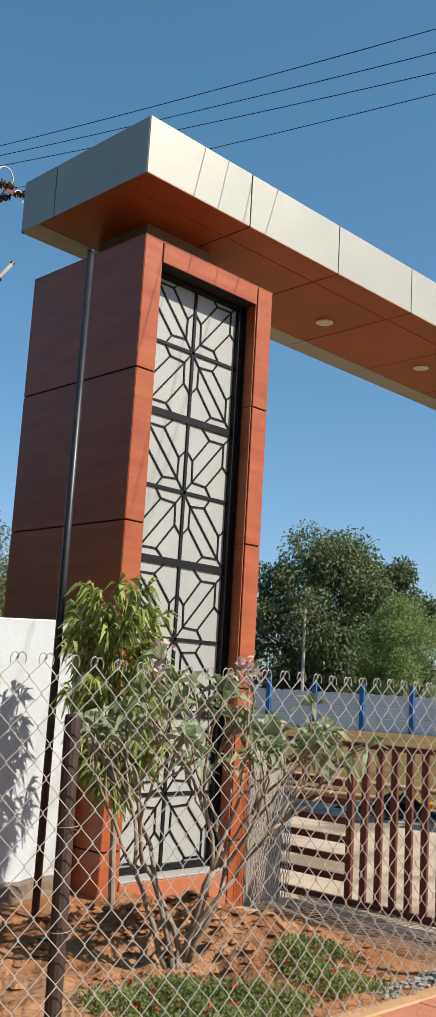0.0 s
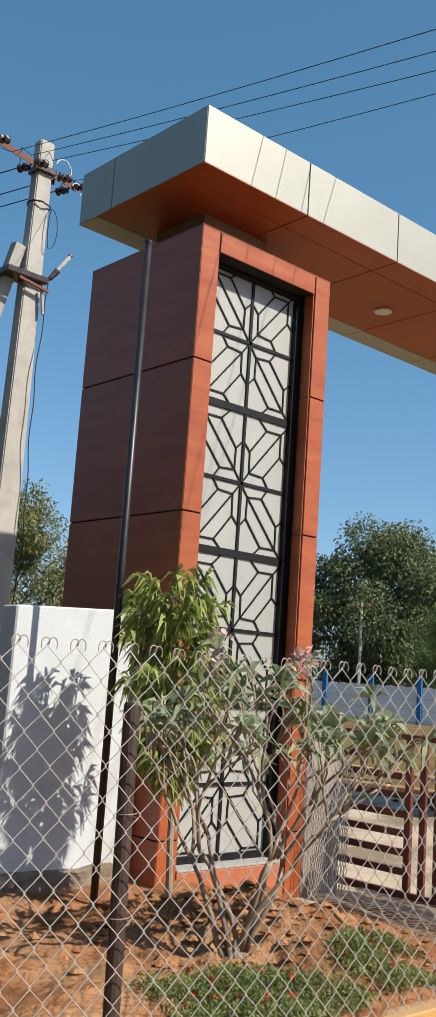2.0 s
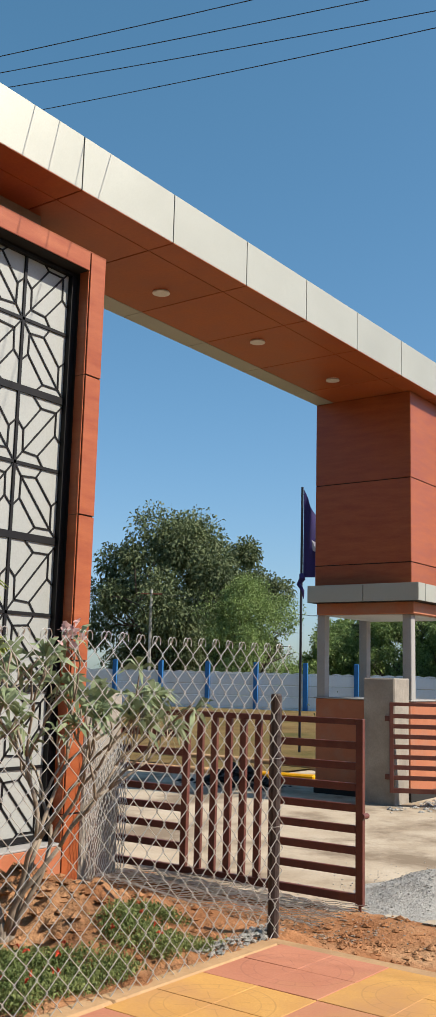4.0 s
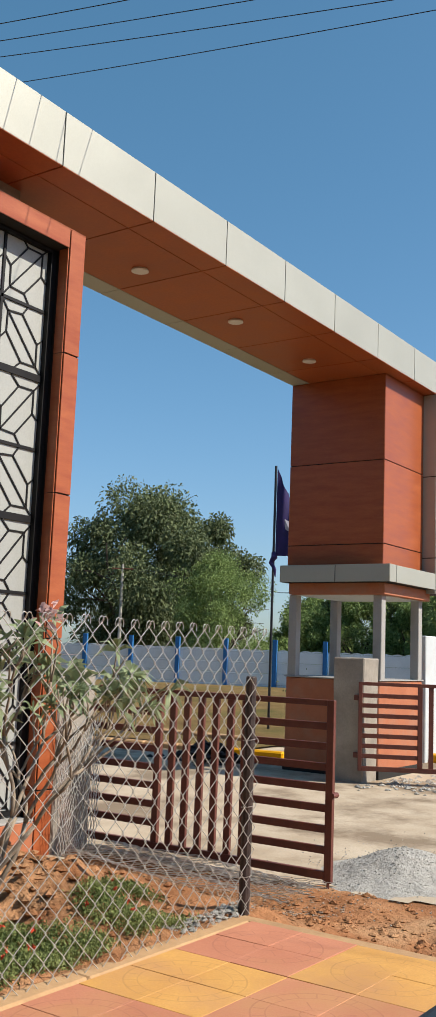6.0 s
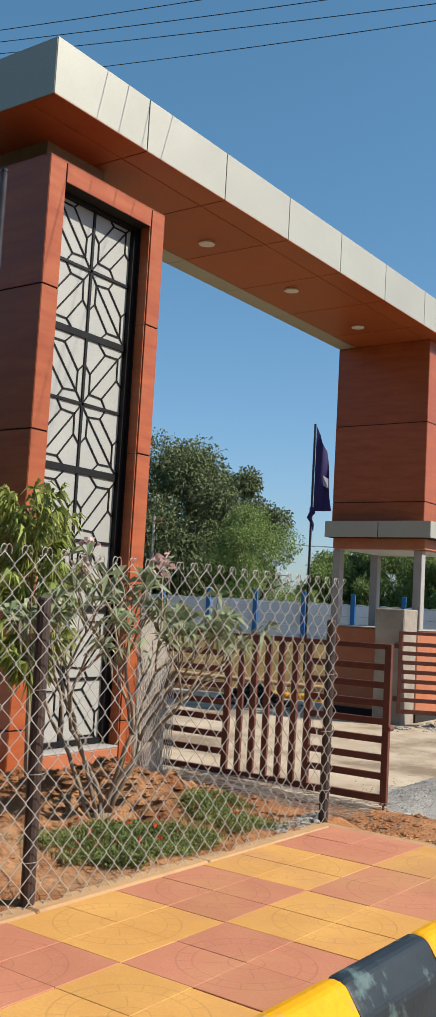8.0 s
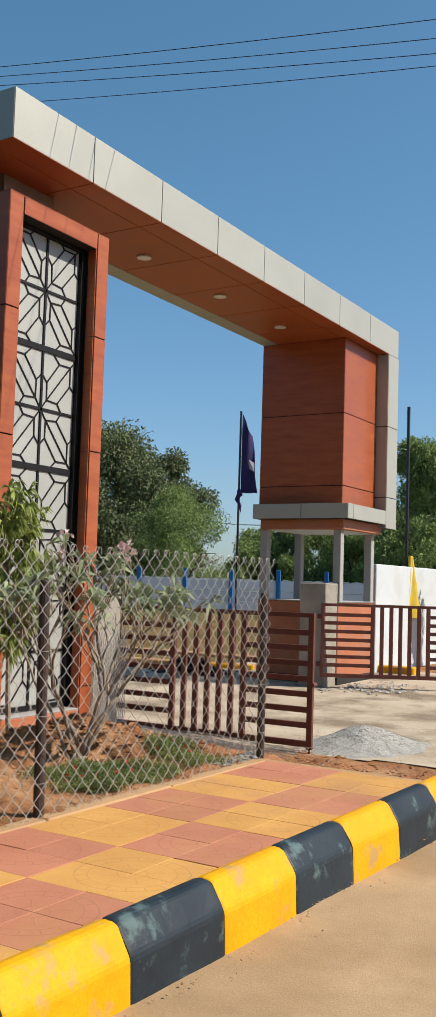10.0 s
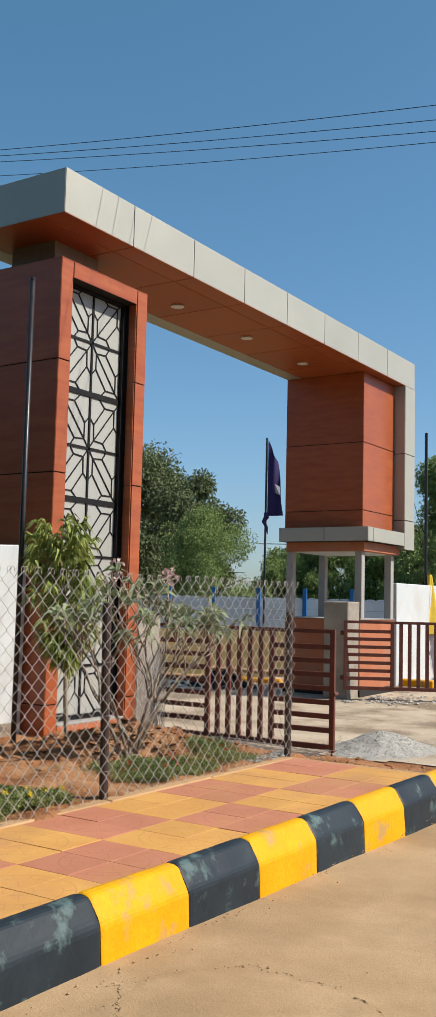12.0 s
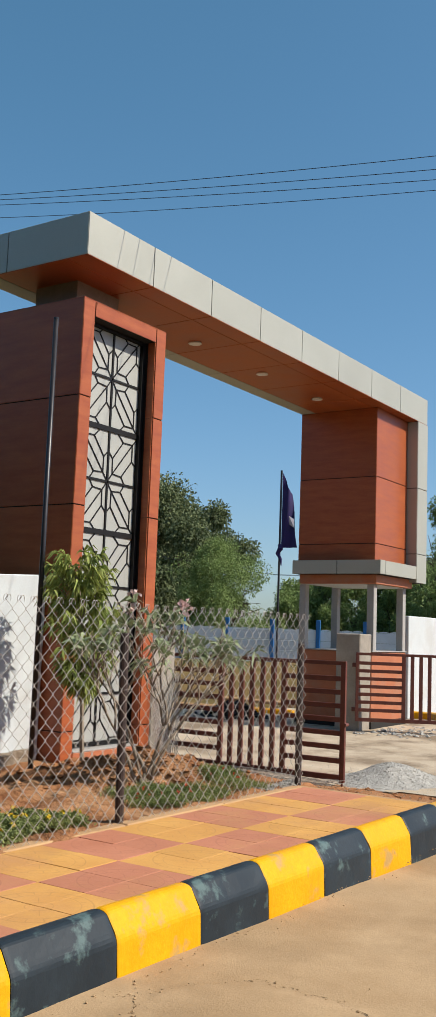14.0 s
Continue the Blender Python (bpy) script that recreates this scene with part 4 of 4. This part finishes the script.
def frangipani():
    """Many forking pale stems with leaf tufts and a few pink flowers at their tips."""
    rng = np.random.default_rng(12)
    t = thing("frangipani_shrub", "bare-stemmed frangipani shrub with leaf tufts and pink flowers", "shrub", at=(-2.75, 6.52, 0.1))
    tips = []

    def grow(p, d, length, r, level):
        q, rs, dd = limb(p, d, length, r, r * 0.8, 0.13, rng, 5)
        part("stem", tube(q, rs, 7), BARK, t, smooth=True)
        if level == 0:
            tips.append((q[-1], dd))
            return
        for k in range(2 if rng.random() < 0.8 else 3):
            side = Vector(rng.normal(size=3)).normalized()
            nd = (dd + 0.52 * side + Vector((0, 0, 0.34))).normalized()
            grow(q[-1], nd, length * rng.uniform(0.58, 0.80), r * 0.75, level - 1)

    across, away = Vector((0.70, 0.71, 0)), Vector((-0.71, 0.70, 0))
    foot = Vector((0.02, 0.02, -0.12))
    for a, d, up, size in ((-0.72, 0.05, 0.20, 0.52), (-0.40, -0.2, 0.26, 0.54), (-0.08, 0.15, 0.30, 0.56), (0.20, -0.1, 0.24, 0.54), (0.36, 0.15, 0.20, 0.52), (0.44, -0.1, 0.24, 0.48), (0.08, -0.35, 0.26, 0.50)):
        q = foot + across * 0.10 * a + Vector((0, 0, up))
        part("stem", tube([foot, foot + (q - foot) * 0.5, q], [0.020, 0.018, 0.0155], 8), BARK, t, smooth=True)
        grow(q, across * a * 0.9 + away * d + Vector((0, 0, 1)), size, 0.0148, 4)
    for n, (p, d) in enumerate(tips):
        if p.z > 0.8 and rng.random() < 0.6:
            spots = [(p, d * 0.6 + Vector(rng.normal(size=3)) * 0.75) for _ in range(rng.integers(6, 11))]
            leaves("leaf_tuft", spots, LEAF_PLUM, t, 0.12, 0.034, droop=0.25, seed=100 + n)
    for n, (p, d) in enumerate(sorted(tips, key=lambda v: -v[0].z)[:8:2]):
        spots = [(p + d * 0.03 + Vector(rng.normal(size=3)) * 0.028, Vector(rng.normal(size=3)) + Vector((0, 0, 0.8))) for _ in range(18)]
        leaves("flower", spots, PINK, t, 0.05, 0.034, "pink and white blossom", droop=0.1, seed=200 + n, kind="stuff")


sapling = young_tree()
tagged(copy_thing(sapling, pose(-4.35, 20.75, -0.10, 0, 0, 140)), "leafy sapling before the white boundary wall")
frangipani()


def flower_bed(name, x0, x1, y0, y1, petals, label, seed, n, leaf=0.034, bloom=0.012):
    rng = np.random.default_rng(seed)
    t = thing(name, label, "plants", kind="stuff")
    low, high = [], []
    for _ in range(n):
        x, y = rng.uniform(x0, x1), rng.uniform(y0, y1)
        if noise.noise(Vector((x * 2.2, y * 2.2, seed))) < -0.12:
            continue
        z = ground_height(x, y)
        for _k in range(10):
            low.append(((x + rng.normal() * 0.025, y + rng.normal() * 0.025, z + rng.uniform(0, 0.05)), Vector(rng.normal(size=3)) + Vector((0, 0, 0.9))))
        if rng.random() < bloom:
            for _k in range(7):
                high.append(((x, y, z + 0.075), Vector(rng.normal(size=3)) + Vector((0, 0, 0.5))))
    leaves("ground_cover", low, LEAF_LOW, t, leaf, leaf * 0.4, seed=seed, kind="stuff")
    leaves("blossoms", high, petals, t, 0.75 * leaf, 0.65 * leaf, seed=seed + 1, kind="stuff")


flower_bed("flower_bed", -2.5, -1.86, 5.7, 7.35, RED, "low green ground cover with small red flowers", 21, 2300, 0.023, 0.011)
flower_bed("flower_bed", -2.5, -1.85, 2.6, 4.75, YELLOW, "low green ground cover with small yellow flowers", 23, 3600, 0.034, 0.022)


def clods(name, spots, mat, label, category, seed, size):
    """Loose lumps: squashed noisy little solids, joined."""
    rng = np.random.default_rng(seed)
    verts, faces = [], []
    base = [(0, 0, 1), (0.9, 0, 0.3), (0.28, 0.86, 0.3), (-0.73, 0.53, 0.3), (-0.73, -0.53, 0.3), (0.28, -0.86, 0.3), (0, 0, -0.8)]
    tri = [(0, 1, 2), (0, 2, 3), (0, 3, 4), (0, 4, 5), (0, 5, 1), (6, 2, 1), (6, 3, 2), (6, 4, 3), (6, 5, 4), (6, 1, 5)]
    for x, y, z in spots:
        s, i, a = size * rng.uniform(0.2, 1.0) ** 3 + size * 0.12, len(verts), rng.uniform(0, 6.28)
        for bx, by, bz in base:
            k = s * rng.uniform(0.7, 1.25)
            verts.append((x + k * (bx * math.cos(a) - by * math.sin(a)), y + k * (bx * math.sin(a) + by * math.cos(a)), z + 0.7 * k * bz))
        faces += [tuple(i + v for v in f) for f in tri]
    me = bpy.data.meshes.new(name)
    me.from_pydata(verts, [], faces)
    me.materials.append(mat)
    return tagged(new(name, me), label, category, kind="stuff")


rng = np.random.default_rng(40)
spots = [(x, y, ground_height(x, y)) for x, y in ((rng.normal(-3.1, 0.55), rng.normal(6.9, 0.45)) for _ in range(900)) if x < -1.9]
spots += [(x, y, ground_height(x, y)) for x, y in zip(rng.uniform(-5.0, -1.9, 120), rng.uniform(3.5, 8.3, 120))]
clods("soil_clods", spots, SOIL, "loose red soil clods", "soil", 41, 0.05)
spots = [(x, y, ground_height(x, y)) for x, y in zip(rng.uniform(-2.3, 0.8, 1300), rng.normal(8.7, 0.5, 1300)) if y > 7.65]
clods("soil_clods", spots, SOIL, "loose red soil and stones at the path's end", "soil", 42, 0.036)

spots = [(x, y, ground_height(x, y) + 0.004) for x, y in zip(rng.uniform(-4.4, -1.9, 3200), rng.normal(8.75, 0.36, 3200)) if 8.0 < y < 9.8]
clods("loose_gravel", spots, PEBBLE, "loose brown-grey gravel beside the pier and gate", "gravel", 46, 0.013)


def heap_height(x, y):
    return 0.21 * math.exp(-(((x + 2.1) / 0.40) ** 2 + ((y - 10.45) / 0.5) ** 2) * 0.9) + 0.03 * math.exp(-(((x + 2.1) / 0.8) ** 2 + ((y - 10.4) / 0.9) ** 2)) + 0.02 * noise.noise(Vector((x * 6, y * 6, 1)))


heap = thing("gravel_heap", "low heap of grey crushed stone on the driveway", "gravel", kind="stuff")
xs, ys = np.linspace(-3.4, -0.8, 53), np.linspace(9.0, 12.0, 61)
verts = [(x, y, base_height(x, y) - 0.03 + heap_height(x, y)) for y in ys for x in xs]
faces = [(j * 53 + i, j * 53 + i + 1, j * 53 + i + 54, j * 53 + i + 53) for j in range(60) for i in range(52)]
me = bpy.data.meshes.new("mound")
me.from_pydata(verts, [], faces)
me.materials.append(GRAVEL)
new("mound", me).parent = heap
spots = [(x, y, base_height(x, y) + max(0.012, -0.028 + heap_height(x, y))) for x, y in zip(rng.normal(-2.1, 0.5, 1800), rng.normal(10.45, 0.6, 1800))]
stones = clods("stones", spots, GRAVEL, "", "", 43, 0.010)
stones.parent = heap
spots = [(x, y, -0.05) for x, y in zip(rng.normal(-4.2, 0.5, 500), rng.normal(15.6, 0.5, 500)) if x > -4.55]
clods("rubble", spots, GRAVEL, "grey sand and rubble at the booth's foot", "rubble", 44, 0.06)


spots = [(x, y, -0.01) for x, y in zip(rng.uniform(-0.1, 2.6, 260), rng.uniform(1.2, 8.2, 260))][::6]
spots += [(x, y, -0.008) for x, y in zip(-0.16 + abs(rng.normal(0, 0.06, 220)), rng.uniform(1.5, 8.2, 220))]
clods("road_grit", spots, SAND, "scattered grit and pebbles on the road", "grit", 45, 0.008)


# Edge of an old repair in the road: a crack on one side, a crumbling rim round the rest.
CRACK = [(-0.08, 2.90), (-0.02, 2.95), (0.07, 2.84), (0.15, 2.72), (0.30, 2.60), (0.39, 2.56), (0.55, 2.44)]
RIM = [(-0.01, 2.95), (0.04, 3.12), (0.18, 3.31), (0.31, 3.47), (0.53, 3.44), (0.67, 3.46), (0.93, 3.33), (1.07, 3.14), (1.08, 2.95)]
rng = np.random.default_rng(46)
crumbs = []


def road_crack(line, width, label, seed):
    """Thin broken gap that winds along a line, with crumbs beside it."""
    verts, faces = [], []
    for k in range(241):
        u = k / 240 * (len(line) - 1.001)
        a, b, f = line[int(u)], line[int(u) + 1], u % 1
        x = a[0] + (b[0] - a[0]) * f + 0.03 * noise.noise(Vector((u * 2.3, 1, seed))) + 0.012 * noise.noise(Vector((u * 11, 4, seed)))
        y = a[1] + (b[1] - a[1]) * f + 0.03 * noise.noise(Vector((u * 2.3, 7, seed))) + 0.012 * noise.noise(Vector((u * 11, 9, seed)))
        w = max(0.0003, width + 0.006 * noise.noise(Vector((u * 5, 2, seed)))) * min(1, 6 * k / 240, 6 * (1 - k / 240))
        verts += [(x - w, y - w, road_height(x, y) + 0.0022), (x + w, y + w, road_height(x, y) + 0.0022)]
        if k:
            faces.append((2 * k - 2, 2 * k - 1, 2 * k + 1, 2 * k))
        if k % 3 == 0:
            cx, cy = x + rng.normal(0, 0.016), y + rng.normal(0, 0.016)
            crumbs.append((cx, cy, road_height(cx, cy)))
    me = bpy.data.meshes.new("road_crack")
    me.from_pydata(verts, [], faces)
    me.materials.append(DIRT)
    tagged(new("road_crack", me), label, "crack", kind="stuff")


road_crack(CRACK, 0.0006, "thin winding crack in the sandy road", 0)
road_crack(RIM, -0.0002, "faint broken rim of an old road repair", 3)
clods("road_crumbs", crumbs, SAND, "sandy crumbs along the cracked road repair", "crumbs", 47, 0.009)


# ---- flags and things inside ----
def flag(name, x, y, base, top, pts_fn, mat, label, radius=0.03):
    f = thing(name, label, "flag")
    part("flagpole", tube([(x, y, base), (x, y, top)], radius, 8), BLACKPIPE, f)
    bm = bmesh.new()
    nu, nv = 10, 14
    grid = [[bm.verts.new(pts_fn(u / nu, v / nv)) for u in range(nu + 1)] for v in range(nv + 1)]
    for j in range(nv):
        for i in range(nu):
            bm.faces.new((grid[j][i], grid[j][i + 1], grid[j + 1][i + 1], grid[j + 1][i]))
    part("cloth", bm, mat, f, smooth=True)
    return f


GX, GY = -9.72, 20.88


def purple(u, v):
    wave = 0.06 * math.sin(7 * u + 5 * v)
    return (GX + 0.04 + 0.42 * u * (0.5 + 0.5 * v), GY + 0.1 * u + wave * u, 5.55 - 1.9 * v - 0.55 * u * (1 - v))


def yellow(u, v):
    a = 2.6 * (u - 0.5)
    r = 0.07 + 0.16 * v
    return (-5.19 + r * math.cos(a) + 0.05 * math.sin(9 * u + 3 * v), 19.95 + r * math.sin(a), 2.2 - 1.25 * v)


f = flag("purple_flag", GX, GY, -0.3, 5.6, purple, FLAG_P, "dark purple flag on a thin black pole", 0.028)
bm = bmesh.new()
vs = [bm.verts.new(Vector(purple(u, v)) + Vector((0.0, -0.012, 0))) for u, v in ((0.55, 0.5), (0.95, 0.48), (0.95, 0.64), (0.55, 0.64))]
bm.faces.new(vs)
part("emblem", bm, FLAG_W, f, "pale plain patch")
part("knot", tube([(GX, GY, 3.72), (GX + 0.05, GY - 0.04, 3.62), (GX - 0.03, GY - 0.05, 3.5), (GX + 0.06, GY - 0.03, 3.36), (GX + 0.07, GY - 0.02, 3.2)], [0.05, 0.07, 0.05, 0.035, 0.01], 7), FLAG_P, f, "dark knotted cord")
flag("yellow_flag", -5.22, 19.95, -0.3, 5.25, yellow, FLAG_Y, "folded yellow flag tied to a tall dark pole", 0.035)
kerb_in = thing("inner_kerb", "low yellow painted kerb inside the compound", "kerb")
part("stone", box(-7.4, -4.4, 18.2, 18.45, -0.35, 0.10, 0.02), KERB_Y, kerb_in)
part("stone", box(-16.0, -7.6, 18.3, 18.55, -0.35, 0.08, 0.02), EDGING, kerb_in)
for k in range(9):
    bm = box(-0.305, 0.305, -0.09, 0.09, -0.14, 0.16, 0.025)
    bm.transform(pose(-12.1 + 0.612 * k, 15.83 + 0.108 * k, -0.10, 0, 0, 10.0))
    part("stone", bm, KERB_Y if k > 6 else EDGING, kerb_in)
spots = [(x, y, -0.10 + 0.30 * math.exp(-((x + 7.5) / 0.5) ** 2 - ((y - 15.5) / 0.35) ** 2)) for x, y in zip(rng.normal(-7.5, 0.5, 420), rng.normal(15.5, 0.32, 420))]
clods("rubble", spots, TYRE, "dark heap of rubble inside the gate", "rubble", 47, 0.11)
spots = [(x, y, 0.15 + 0.05 * rng.random()) for x, y in zip(rng.normal(-1.86, 0.04, 700), rng.uniform(7.0, 7.72, 700))]
clods("set_concrete", spots, GRAVEL, "pale lumps of set concrete along the fence foot", "concrete", 48, 0.024)

# ---- kerb and tiles, piece by piece ----
PROFILE = [(-0.180, -0.14), (-0.184, -0.02), (-0.192, 0.130), (-0.196, 0.148), (-0.203, 0.164), (-0.214, 0.182), (-0.258, 0.248), (-0.268, 0.256), (-0.284, 0.263), (-0.31, 0.266), (-0.338, 0.260), (-0.349, 0.245), (-0.352, -0.14)]


def kerb_mesh(name, mat, seed, length=0.646):
    bm = bmesh.new()
    rings = []
    for k, f in enumerate((-0.5, -0.485, -0.46, -0.3, -0.1, 0.1, 0.3, 0.46, 0.485, 0.5)):
        y = length * f
        shrink = (0.965, 0.99, 1.0)[min(k, 9 - k, 2)]
        ring = []
        for x, z in PROFILE:
            q = Vector((x + 0.32, y, z))
            j = 0.0035 * noise.noise(Vector((x * 9, y * 9, z * 9 + seed)))
            ring.append(bm.verts.new((q.x * shrink + j, y + 0.3 * j, (z - 0.07) * shrink + 0.07 + j)))
        rings.append(ring)
    for r0, r1 in zip(rings, rings[1:]):
        for i in range(len(PROFILE) - 1):
            bm.faces.new((r0[i], r0[i + 1], r1[i + 1], r1[i]))
    bm.faces.new(rings[0][::-1])
    bm.faces.new(rings[-1])
    bmesh.ops.recalc_face_normals(bm, faces=bm.faces)
    me = bpy.data.meshes.new(name)
    bm.to_mesh(me)
    bm.free()
    me.materials.append(mat)
    return me


kerb = thing("kerb", "kerb of cast blocks painted yellow and black in turn", "kerb", kind="structure")
KM = {True: [kerb_mesh("kerb_stone", KERB_Y, s) for s in (1, 2, 3)], False: [kerb_mesh("kerb_stone", KERB_B, s) for s in (4, 5, 6)]}
for n in range(-10, 7):
    ob = new("kerb_stone", KM[n % 2 == 1][n % 3])
    ob.location = (-0.32, 3.728 + 0.651 * n + 0.3255, 0)
    ob.parent = kerb


def tile_mesh(mat, sx, sy, hx, hy):
    """A quarter of a patch; its origin is the patch's middle."""
    g, gx, gy = 0.0011, 0.0004, 0.0013
    bm = box(min(gx * sx, sx * (hx - g)), max(gx * sx, sx * (hx - g)), min(gy * sy, sy * (hy - g)), max(gy * sy, sy * (hy - g)), -0.02, 0.0, 0.002)
    me = bpy.data.meshes.new("tile")
    bm.to_mesh(me)
    bm.free()
    me.materials.append(mat)
    return me


EDGE, END, HY = -1.69, 7.44, 0.3315
HALVES = (0.31, 0.335)
TM = {(c, sx, sy, w): tile_mesh(m, sx, sy, w, HY) for c, m in ((0, TILE_R), (1, TILE_Y)) for sx in (-1, 1) for sy in (-1, 1) for w in HALVES}
rng = random.Random(9)
for row in range(16):
    for col, half in enumerate(HALVES):
        cx = EDGE + half + (2 * HALVES[0] if col else 0)
        cy = END - HY - 2 * HY * row
        for sx in (-1, 1):
            for sy in (-1, 1):
                ob = new("tile", TM[(row + col) % 2, sx, sy, half])
                ob.matrix_basis = pose(cx, cy, 0.186 + rng.uniform(-0.0015, 0.0015), rng.uniform(-0.2, 0.2), rng.uniform(-0.2, 0.2), 0)
                ob.parent = pavement
# The footpath and its kerb run slightly askew to the arch.
ASKEW = pose(0, 5.2, 0, 0, 0, -0.8) @ pose(0, -5.2, 0)
pavement.matrix_basis = ASKEW
kerb.matrix_basis = ASKEW
